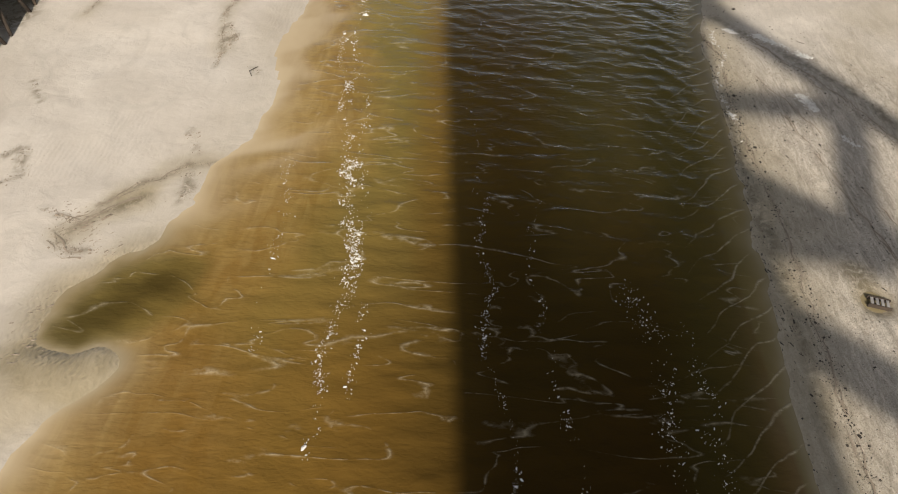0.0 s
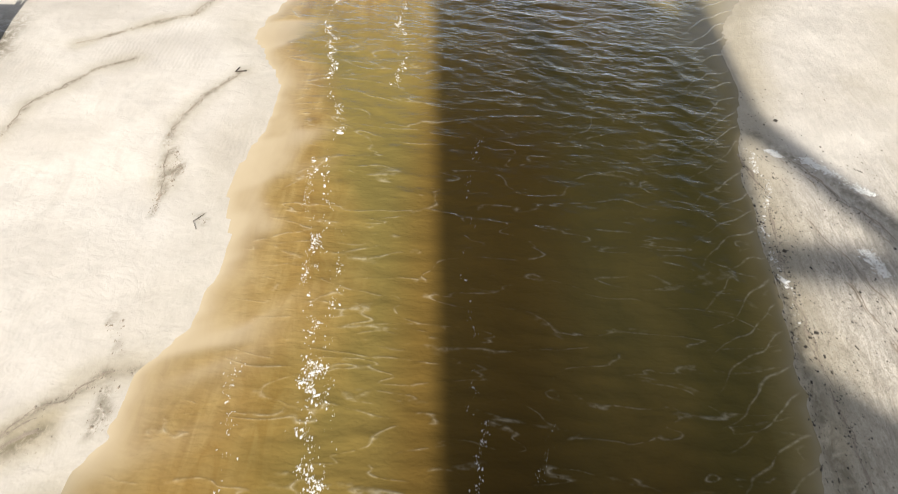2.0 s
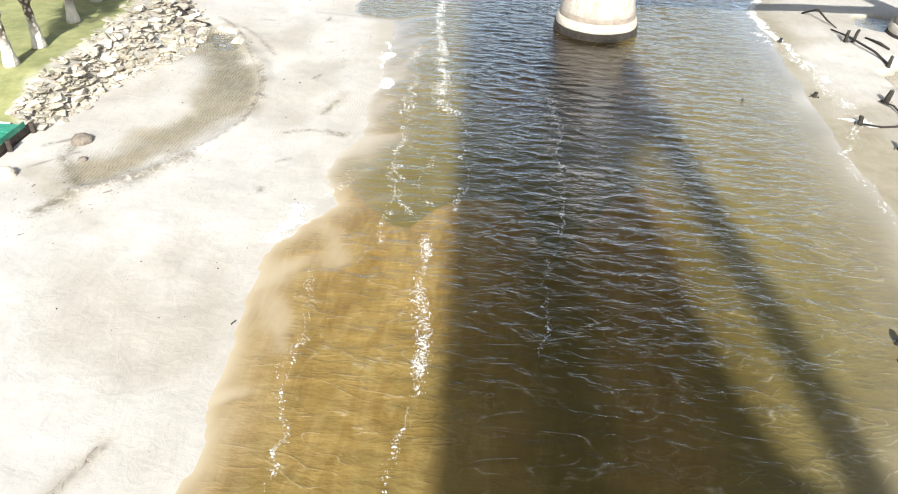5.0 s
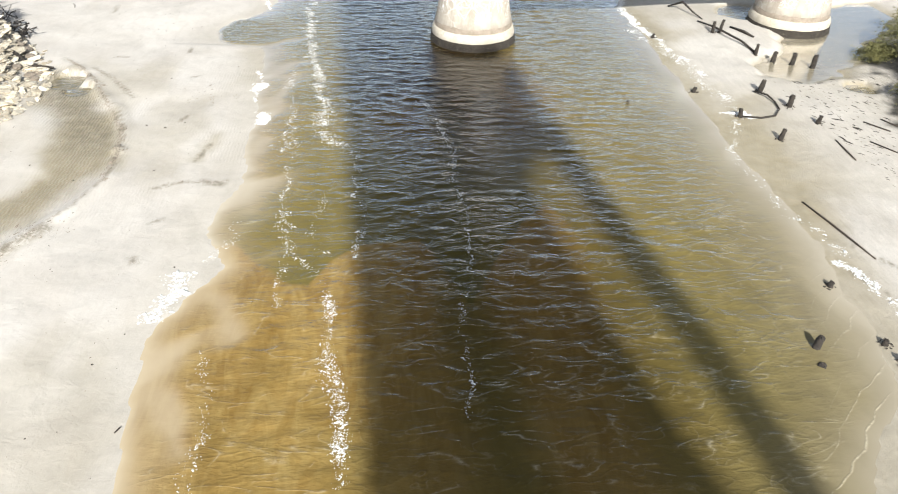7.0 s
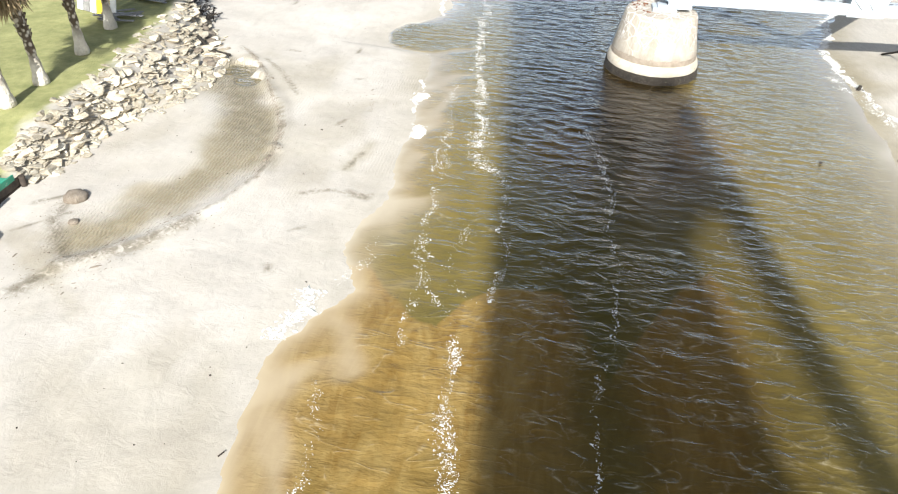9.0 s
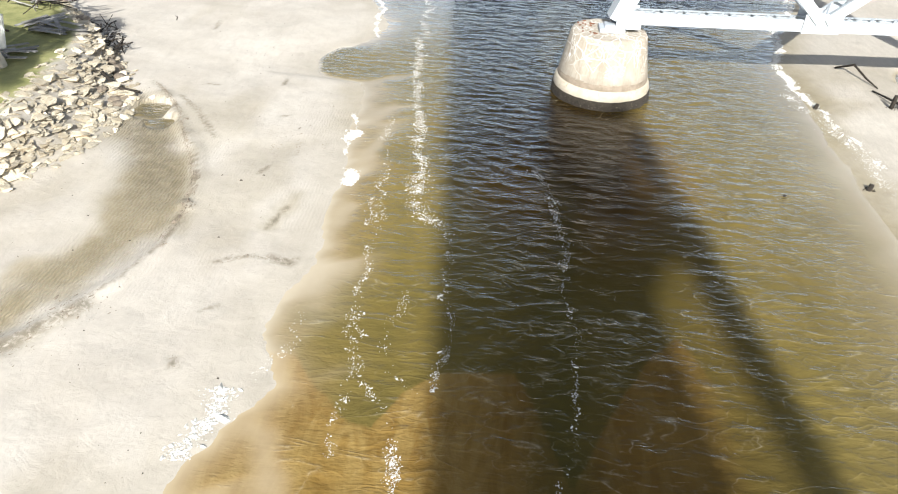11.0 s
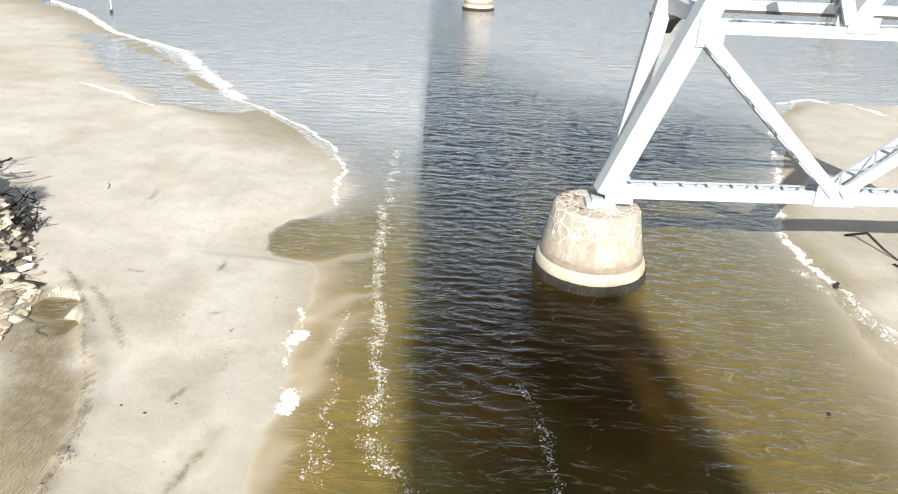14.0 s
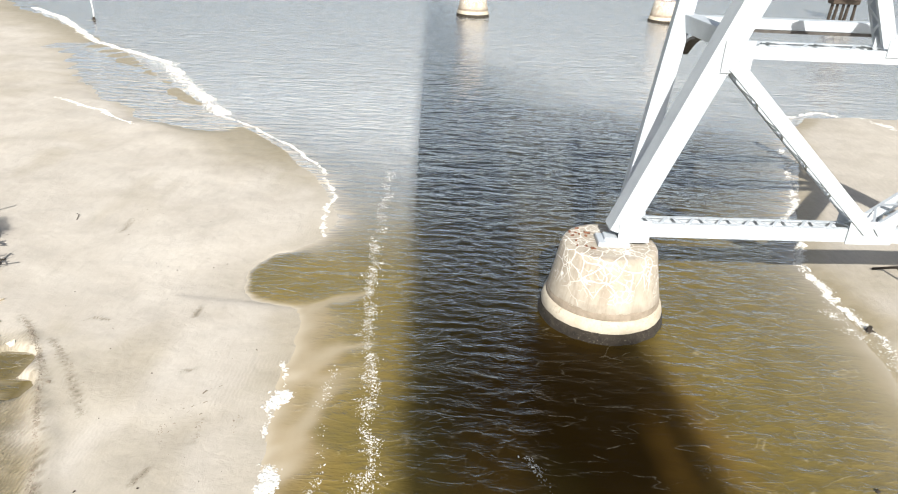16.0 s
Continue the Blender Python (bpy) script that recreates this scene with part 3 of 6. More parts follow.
WRACK = [
    ([(-7.5, 23.1), (-8.4, 22.45), (-8.9, 21.5), (-9.35, 20.9), (-9.5, 19.5)], 0.03, 60),
    ([(-4.7, 23.1), (-5.35, 21.8), (-5.7, 20.5), (-5.7, 19.75), (-5.35, 18.1), (-5.35, 17.4)], 0.05, 90),
    ([(-5.2, 19.1), (-5.35, 18.8)], 0.16, 260),
    ([(-4.15, 13.6), (-4.9, 13.5), (-5.35, 12.9), (-5.65, 12.8), (-5.95, 12.4), (-6.3, 11.9)], 0.06, 90),
    ([(-5.5, 12.3), (-6.2, 11.7), (-6.7, 11.0)], 0.20, 120),
    ([(-7.4, 11.7), (-6.9, 11.5), (-6.5, 11.4)], 0.07, 220),
    ([(-6.85, 11.1), (-6.45, 10.6), (-6.05, 10.7)], 0.16, 240),
    ([(-4.75, 13.1), (-4.75, 12.3)], 0.12, 120),
    ([(-4.8, 13.9), (-5.2, 14.7)], 0.08, 60),
    ([(-9.3, 23.6), (-8.0, 24.7), (-6.7, 25.7), (-6.2, 27.4)], 0.06, 45),
    ([(-12.4, 51.7), (-10.9, 49.6), (-10.0, 47.8), (-8.6, 45.0), (-8.2, 42.8), (-8.1, 41.2)], 0.05, 80),
    ([(-11.9, 34.9), (-11.3, 36.2), (-9.9, 37.2), (-9.0, 38.6)], 0.45, 160),
    ([(-13.0, 39.4), (-12.9, 38.0), (-11.3, 36.2)], 0.30, 110),
    ([(-6.5, 40.9), (-5.6, 41.4), (-4.5, 41.2)], 0.10, 60),
    ([(8.0, 22.5), (8.6, 19.5), (8.3, 16.5), (8.4, 13.0), (8.2, 9.5), (8.0, 6.0)], 0.12, 130),
    ([(9.2, 21.0), (10.6, 18.6), (12.4, 15.0), (13.2, 12.0)], 0.16, 90),
    ([(8.7, 19.0), (9.7, 16.4), (10.3, 13.0), (10.8, 9.0)], 0.30, 70),
    ([(-6.82, 47.29), (-6.79, 47.82)], 0.05, 70),
    ([(-5.08, 47.64), (-5.09, 48.42)], 0.05, 60),
    ([(-5.87, 47.26), (-6.00, 48.11)], 0.05, 50),
    ([(-6.73, 45.68), (-6.54, 46.23)], 0.05, 60),
    ([(-12.72, 58.60), (-12.86, 59.80)], 0.10, 120),
    ([(-11.03, 52.27), (-10.75, 52.50), (-10.35, 52.34)], 0.06, 90),
    ([(-7.85, 52.80), (-7.88, 53.51)], 0.05, 40),
    ([(-7.16, 49.97), (-6.82, 50.14)], 0.06, 50),
    ([(-11.41, 51.14), (-10.09, 49.57), (-8.92, 47.86)], 0.10, 70),
    ([(-12.99, 52.26), (-12.10, 51.38), (-10.42, 49.02)], 0.07, 90),
    ([(-5.18, 41.43), (-4.72, 41.36), (-4.40, 41.45)], 0.09, 80),
    ([(-6.21, 38.91), (-5.94, 39.15)], 0.12, 60),
    ([(-6.27, 37.35), (-6.09, 37.05)], 0.08, 40),
    ([(-5.51, 19.67), (-5.19, 18.91), (-5.35, 18.00)], 0.06, 110),
    ([(-4.41, 17.59), (-4.16, 17.29)], 0.05, 80),
    ([(-8.89, 13.17), (-8.61, 13.55), (-8.23, 12.55)], 0.10, 110),
    ([(-8.53, 12.34), (-8.37, 12.58)], 0.08, 160),
    ([(-9.54, 16.17), (-8.92, 15.24)], 0.04, 50),
    ([(-5.25, 14.47), (-5.04, 14.67)], 0.05, 60),
    ([(-4.92, 13.55), (-4.61, 12.69), (-4.73, 12.40)], 0.08, 60),
]


SMEARS = [([(-7.5, 23.1), (-8.4, 22.45), (-8.9, 21.5), (-9.35, 20.9), (-9.5, 19.5)], 0.4), ([(-4.7, 23.1), (-5.35, 21.8), (-5.7, 20.5), (-5.35, 18.1)], 0.35),
          ([(-9.3, 23.6), (-8.0, 24.7), (-6.7, 25.7), (-6.2, 27.4)], 0.45), ([(-5.5, 12.3), (-6.2, 11.7), (-6.7, 11.0)], 0.6), ([(-4.15, 13.6), (-4.9, 13.5), (-5.95, 12.4)], 0.4),
          ([(-13.6, 37.2), (-12.0, 36.0), (-10.0, 34.5)], 0.35), ([(-5.6, 42.8), (-5.2, 44.6)], 0.5)]


def m_wet(x, y, z):
    d = along(BASIN, x, y)
    w = smooth(0.10, 0.01, z) * np.where(x > 0, 0.7, 0.25)
    w = w + 0.85 * smooth(1.5, 0.3, d + (fractal(x * 0.7, y * 0.7, 19) - 0.5) * 2.2) * (x < -5)
    w = w + 0.35 * smooth(0.55, 0.75, fractal(x * 0.3, y * 0.16 + 5, 29)) * (x < 0)
    w = w + 0.75 * smooth(1.3, 0.3, along([(-7.5, 6.6), (-6.2, 7.4), (-5.0, 8.0), (-3.9, 9.1)], x, y))
    w = w + 0.7 * smooth(2.2, 1.0, pool_far(x, y))
    for line, side in SMEARS:
        q = along(line, x, y) + (fractal(x * 1.3, y * 1.3, 37) - 0.5) * 0.5
        w = w + side * smooth(0.5, 0.0, q)
    w = w + 0.8 * smooth(64, 70, y) * smooth(-6, -9, x) * smooth(7, 2, table(LEFT_SHORE, y) - x)
    w = w + 0.7 * smooth(0.6, 0.3, fractal(x * 0.25 + 7, y * 0.25, 23)) * (x > 12) * smooth(0.3, 0.05, z) * (1 - 0.85 * smooth(56, 62, y))
    return w * (z < 0.6)


def m_mud(x, y, z):
    return smooth(5.5, 8.0, x) * (0.30 + 0.70 * smooth(23, 17, y + (fractal(x * 0.5, y * 0.5, 43) - 0.5) * 6)) + smooth(19, 24, x) * smooth(55, 46, y)


def m_stain_shade(x, y, z):
    s = np.zeros_like(x)
    wob = (fractal(x * 1.6, y * 1.6, 31) - 0.5) * 0.5
    for i, (pts, w) in enumerate(CREST_LINES):
        s = np.maximum(s, (0.7 if i in (0, 1) else 0.75) * smooth(w * 0.55, w * 0.05, along(pts, x, y) + wob * (w + 0.15)))
    s = np.maximum(s, 0.5 * smooth(1.1, 0.1, pool_far(x, y) + wob))
    for pts, w, _ in WRACK:
        if pts[0][0] < 0:
            s = np.maximum(s, 0.8 * smooth(w * 0.9 + 0.09, 0.0, along(pts, x, y) + wob * 0.35 + 0.03))
    toe, top = table(RIPRAP_TOE, y), table(LAWN_EDGE, y)
    # ground darkened in the gaps between the bank stones
    s = np.maximum(s, 0.35 * smooth(0.05, 0.4, toe - x) * smooth(-0.3, 0.1, x - top) * smooth(39.5, 40, y) * (y < 62))
    s = np.maximum(s, 0.85 * smooth(0.42, 0.15, along([(9.62, 10.5), (9.5, 11.3)], x, y) + wob * 0.3))
    s = np.maximum(s, 0.5 * smooth(1.15, 0.35, along(BASIN, x, y) + wob) * smooth(42.5, 45, y))
    # shade below the jetty put into the mud colour
    s = np.maximum(s, 0.95 * smooth(-10.7, -11.3, x + wob) * smooth(17.5, 19, y) * smooth(26, 23, y))
    return s


def m_marsh(x, y, z):
    """Black wet marsh soil on the right bank."""
    ragged = (fractal(x * 0.9, y * 0.9, 51) - 0.5) * 3.0
    return smooth(-0.2, 0.7, x - table(MARSH_EDGE, y) + ragged) * smooth(38, 41, y) * smooth(56, 53, y)


def m_grass(x, y, z):
    return smooth(0.0, 0.5, table(LAWN_EDGE, y) - x + (fractal(x * 1.5, y * 1.5, 41) - 0.5) * 0.9)


def m_ripple(x, y, z):
    d = along(BASIN, x, y)
    return smooth(1.6, 0.3, d) + smooth(2.0, 0.5, pool_far(x, y)) + 0.18 * smooth(0.62, 0.8, fractal(x * 0.3, y * 0.3, 47))


ground = tagged(sheet("ground", axis(-21, 27, 0.14, -3200, 3200), axis(2, 84, 0.14, -900, 4200), shore_height,
                      {"wet": m_wet, "mud": m_mud, "stain": m_stain_shade, "marsh": m_marsh, "grass": m_grass, "ripple": m_ripple}, M_GROUND),
                "pale tidal sand flats, mud and a strip of lawn", "ground", kind="structure")


def wave_trains():
    rnd = random.Random(21)
    rows = []
    for k in range(18):
        length = 0.30 * (0.95 / 0.30) ** (k / 17)
        rows.append((length, radians(rnd.gauss(4, 24)), rnd.uniform(0, 6.28), 0.0082 * length ** 0.75))
    return rows


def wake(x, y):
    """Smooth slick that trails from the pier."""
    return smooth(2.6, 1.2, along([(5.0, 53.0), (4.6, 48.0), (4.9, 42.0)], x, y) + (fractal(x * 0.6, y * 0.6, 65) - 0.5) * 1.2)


def wave_height(x, y):
    """Short wind waves that run up the creek, choppy in patches, dying out in the shallows."""
    bend = (fractal(x * 0.18, y * 0.18, 61, 3) - 0.5) * 2.4
    h = np.zeros_like(x)
    for i, (length, turn, start, amp) in enumerate(wave_trains()):
        k = 2 * math.pi / length
        ph = k * (x * math.sin(turn) + y * math.cos(turn)) + start + bend * (0.8 / length)
        group = smooth(0.35, 0.8, value_noise(x * 0.42 / length ** 0.5 + i * 7.3, y * 0.5 / length ** 0.5, 130 + i))
        h = h + amp * group * (2 * (0.5 + 0.5 * np.sin(ph)) ** 2.2 - 0.75)
    # small waves that wrap round the right-hand shore
    d = table(RIGHT_SHORE, y) - x
    ph = 2 * math.pi / 0.62 * (0.80 * x + 0.55 * y + (fractal(x * 0.3, y * 0.3, 63) - 0.5) * 2.2)
    h = h + 0.016 * smooth(3.2, 0.8, d) * (y < 30) * (2 * (0.5 + 0.5 * np.sin(ph)) ** 3 - 0.6)
    depth = -shore_height(x, y)
    calm = smooth(0.01, 0.24, depth) * (0.85 + 0.20 * smooth(14, 46, y)) * (0.55 + 0.45 * smooth(-3.5, 2.5, x))
    far = smooth(210, 120, y) * smooth(-32, -14, x) * smooth(42, 24, x)
    return h * calm * far * (1 - 0.6 * wake(x, y))


def m_thick(x, y, z):
    depth = -shore_height(x, y)
    return 1 - np.exp(-np.maximum(depth, 0) / 0.055)


def m_chop(x, y, z):
    return smooth(0.005, 0.13, -shore_height(x, y)) * (0.58 + 0.42 * smooth(12, 40, y)) * (1 - 0.6 * wake(x, y))


PLUME_EDGE = [(-5, 38.2), (-3.4, 37.6), (-2.75, 36.7), (-2.1, 36), (-1.4, 35.9), (-0.9, 36.8), (0.1, 37.7), (1.65, 37.8), (2.15, 36.8), (2.4, 35.8), (2.8, 34.6), (3.6, 36.4), (4.2, 37.6), (5, 38.8), (5.7, 39.4), (6.2, 38.4), (7, 36.6), (9, 34.6)]


def m_silt(x, y, z):
    """Ochre silt: a belt along the sand, and a plume with a scalloped front in mid-channel."""
    d = x - table(LEFT_SHORE, y)
    reach = 4.4 - 1.4 * smooth(12, 17, y) * smooth(30, 24, y) + 2.4 * (fractal(x * 0.12 + 3, y * 0.22, 83, 3) - 0.5) * 2 + 1.5 * smooth(14, 6, y)
    belt = smooth(0, 1, 1 - d / np.maximum(reach, 0.8)) * (x > -8)
    pool = smooth(1.5, 0.5, pool_far(x, y))
    pool = np.maximum(pool, smooth(1.15, 0.9, np.hypot((x + 5.6) / 1.7, (y - 55.9) / 2.1)))
    front = table(PLUME_EDGE, x) + (fractal(x * 1.4, y * 1.4, 87) - 0.5) * 0.5
    behind = smooth(0.16, -0.16, y - front)
    plume = behind * smooth(19, 30, y) * smooth(7.0, 5.2, x) * (0.60 + 0.4 * smooth(31, 36, y)) * (0.75 + 0.5 * fractal(x * 0.5, y * 0.3, 89))
    return np.maximum(belt * (1 - pool) * smooth(62, 50, y) * (0.40 + 0.60 * behind), plume)


def m_sheen_cut(x, y, z):
    """Mask that turns reflection down below the pier and in the lower creek."""
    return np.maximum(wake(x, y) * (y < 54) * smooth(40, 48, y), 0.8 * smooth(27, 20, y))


def m_green(x, y, z):
    """Clear dark streak that trails from the pier down the creek."""
    wob = (fractal(x * 0.9, y * 0.5, 141) - 0.5) * 1.3
    d = along([(2.9, 47.0), (3.0, 42.0), (2.7, 36.0), (2.85, 32.0), (3.1, 28.0), (3.8, 24.5), (4.4, 21.0)], x, y)
    s = 0.48 * smooth(1.3, 0.0, d + wob * 0.8) * smooth(20, 26, y) * smooth(50, 44, y)
    olive = 0.22 * smooth(0.2, -0.2, table(PLUME_EDGE, x) - y + wob * 0.3) * smooth(46, 40, y) * smooth(-3.6, -1.5, x) * smooth(7, 4, x)
    edge = table(RIGHT_SHORE, y) - x
    shore = 0.42 * smooth(2.6, 1.5, edge + wob * 0.5) * smooth(0.2, 0.9, edge) * smooth(30, 24, y)
    return np.maximum(np.maximum(s, olive), shore)


def m_pale(x, y, z):
    shelf = smooth(6.2, 10.5, x + (fractal(x * 0.3, y * 0.3, 91) - 0.5) * 2) * smooth(24, 32, y) * (0.42 + 0.58 * smooth(40, 31, y)) * smooth(66, 55, y)
    d = table(RIGHT_SHORE, y) - x
    shelf = np.maximum(shelf, smooth(15, 17, x) + smooth(-9, -11, x) * (y > 60))
    return np.maximum(shelf, 0.6 * smooth(1.6, 0.1, d) * smooth(20, 30, y) * (y < 40)) + 0.5 * smooth(1.0, 0, x - table(LEFT_SHORE, y)) * smooth(40, 60, y)


def m_pool_and_shade(x, y, z):
    """Dark water: scour pool, a patch round the pier, leaf shade put into colour."""
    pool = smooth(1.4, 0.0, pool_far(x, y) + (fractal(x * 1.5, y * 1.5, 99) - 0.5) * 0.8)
    # water round the pier darkened in colour; the ground has no hole here
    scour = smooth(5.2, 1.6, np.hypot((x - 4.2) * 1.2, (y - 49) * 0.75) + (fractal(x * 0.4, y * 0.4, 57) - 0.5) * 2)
    # strengthens the leaf's shade across mid-creek by darkening the water itself
    darkening = 0.36 + 0.62 * smooth(17, 9, y) + 0.36 * smooth(24, 33, y)
    shade_band = darkening * smooth(50, 44, y) * smooth(-1.5, 2.5, x) * smooth(8.6, 7.0 - 2.2 * smooth(26, 20, y), x)
    shade_band = shade_band * (1 - 0.35 * smooth(24, 16, y) * smooth(9, 14, y) * smooth(2.5, 4.5, x))
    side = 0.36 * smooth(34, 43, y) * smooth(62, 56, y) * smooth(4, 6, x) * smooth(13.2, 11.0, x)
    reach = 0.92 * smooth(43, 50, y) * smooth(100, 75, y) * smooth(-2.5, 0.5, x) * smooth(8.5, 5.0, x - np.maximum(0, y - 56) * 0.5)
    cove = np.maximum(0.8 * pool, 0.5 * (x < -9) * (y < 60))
    return np.maximum.reduce([scour, shade_band, side, reach, cove])


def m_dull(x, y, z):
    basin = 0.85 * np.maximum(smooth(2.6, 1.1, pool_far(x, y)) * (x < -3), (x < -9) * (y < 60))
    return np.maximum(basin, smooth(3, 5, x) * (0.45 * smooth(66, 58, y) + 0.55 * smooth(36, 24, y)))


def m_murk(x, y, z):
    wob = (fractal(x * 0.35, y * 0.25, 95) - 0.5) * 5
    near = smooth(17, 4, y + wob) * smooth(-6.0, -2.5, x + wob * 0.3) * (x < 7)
    # same dark patch round the pier, in colour only
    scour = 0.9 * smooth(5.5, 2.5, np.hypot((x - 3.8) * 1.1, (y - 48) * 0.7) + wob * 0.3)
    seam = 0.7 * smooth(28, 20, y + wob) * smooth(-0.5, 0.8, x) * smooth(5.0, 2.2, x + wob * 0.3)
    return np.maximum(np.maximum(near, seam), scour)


def m_lap(x, y, z):
    """Where small waves wrap round the right-hand shore."""
    d = table(RIGHT_SHORE, y) - x
    return smooth(1.9, 0.5, d) * smooth(-0.05, 0.2, d) * smooth(40, 26, y)


def m_open(x, y, z):
    """Open reach where the wind raises long ripples."""
    return smooth(15, 34, y + 5 * smooth(3, 6, x)) * (1 - 0.75 * wake(x, y)) * smooth(0.01, 0.10, -shore_height(x, y)) * (0.35 + 0.65 * smooth(-3.0, 1.0, x))


def m_sea(x, y, z):
    return smooth(55, 70, y + (fractal(x * 0.1, y * 0.1, 77) - 0.5) * 10)


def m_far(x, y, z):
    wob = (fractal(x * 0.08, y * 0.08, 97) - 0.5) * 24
    # far end of the leaf's shade, painted by leaving the pale colour out
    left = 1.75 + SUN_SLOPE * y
    shade_band = smooth(-0.8, 0.8, x - left) * smooth(9.5, 4.0, x - left + smooth(60, 120, y) * 3.5)
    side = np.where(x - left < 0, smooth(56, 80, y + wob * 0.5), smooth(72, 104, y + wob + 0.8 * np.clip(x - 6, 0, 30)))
    return side * (1 - 0.85 * shade_band)


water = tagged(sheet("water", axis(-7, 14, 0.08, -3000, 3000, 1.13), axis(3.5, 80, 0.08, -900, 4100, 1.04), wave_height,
                     {"thick": m_thick, "chop": m_chop, "silt": m_silt, "green": m_green, "sheen_cut": m_sheen_cut, "pale": m_pale, "dark_body": m_pool_and_shade, "murk": m_murk, "dull": m_dull, "lap": m_lap, "open": m_open, "sea": m_sea, "far": m_far}, M_WATER),
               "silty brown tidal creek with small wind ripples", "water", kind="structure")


# ---- mesh helpers ----
def part(name, bm, material, parent=None, label=""):
    me = bpy.data.meshes.new(name)
    bm.to_mesh(me)
    bm.free()
    me.materials.append(material)
    ob = new(name, me)
    if parent is not None:
        ob.parent = parent
    if label:
        ob["label"] = label
    return ob


def thing(name, at, label, category, group="", turn=0.0):
    ob = new(name)
    ob.matrix_world = pose(*at, 0, 0, turn)
    return tagged(ob, label, category, group)


def add_beam(bm, a, b, w, h, up=(0, 0, 1), bevel=0.0):
    """A bar from a to b, w wide sideways and h deep along up."""
    a, b = Vector(a), Vector(b)
    run = b - a
    y = run.normalized()
    side = y.cross(Vector(up))
    if side.length < 1e-4:
        side = y.cross(Vector((1, 0, 0)))
    side.normalize()
    top = side.cross(y)
    m = Matrix((side * w, y * run.length, top * h)).transposed().to_4x4()
    m.translation = (a + b) / 2
    made = bmesh.ops.create_cube(bm, size=1, matrix=m)
    if bevel:
        edges = list({e for v in made["verts"] for e in v.link_edges})
        bmesh.ops.bevel(bm, geom=edges, offset=bevel, segments=1, affect='EDGES')


def add_lathe(bm, profile, sides=40, wob=0.0, seed=0, top=True):
    """A turned body from (radius, z) rows."""
    rnd = random.Random(seed)
    rings = []
    for r, z in profile:
        ring = []
        for i in range(sides):
            a = 2 * math.pi * i / sides
            rr = r + (rnd.random() - 0.5) * wob
            ring.append(bm.verts.new((rr * math.cos(a), rr * math.sin(a), z + (rnd.random() - 0.5) * wob * 0.6)))
        rings.append(ring)
    for lo, hi in zip(rings, rings[1:]):
        for i in range(sides):
            j = (i + 1) % sides
            bm.faces.new((lo[i], lo[j], hi[j], hi[i])).smooth = True
    if top:
        bm.faces.new(rings[-1])
    return rings


def add_tube(bm, points, radii, sides=8, cap=True):
    rings = []
    pts = [Vector(p) for p in points]
    for i, p in enumerate(pts):
        d = (pts[min(i + 1, len(pts) - 1)] - pts[max(i - 1, 0)]).normalized()
        s = d.cross(Vector((0.31, 0.2, 0.93)))
        if s.length < 1e-3:
            s = d.cross(Vector((1, 0, 0)))
        s.normalize()
        u = s.cross(d)
        rings.append([bm.verts.new(p + (s * math.cos(2 * math.pi * k / sides) + u * math.sin(2 * math.pi * k / sides)) * radii[i]) for k in range(sides)])
    for lo, hi in zip(rings, rings[1:]):
        for k in range(sides):
            bm.faces.new((lo[k], lo[(k + 1) % sides], hi[(k + 1) % sides], hi[k])).smooth = True
    if cap:
        bm.faces.new(rings[0][::-1])
        bm.faces.new(rings[-1])


def ground_z(x, y):
    return float(shore_height(np.array([float(x)]), np.array([float(y)]))[0])


# ---- raised leaf of the drawbridge behind the start; it throws the long shade ----
LEAF_Y = -26.0


def leaf_point(sx, sy):
    """The point of the standing leaf whose shade falls at sx, sy."""
    run = sy - LEAF_Y
    return Vector((sx - SUN_SLOPE * run, LEAF_Y, run * TAN_UP))


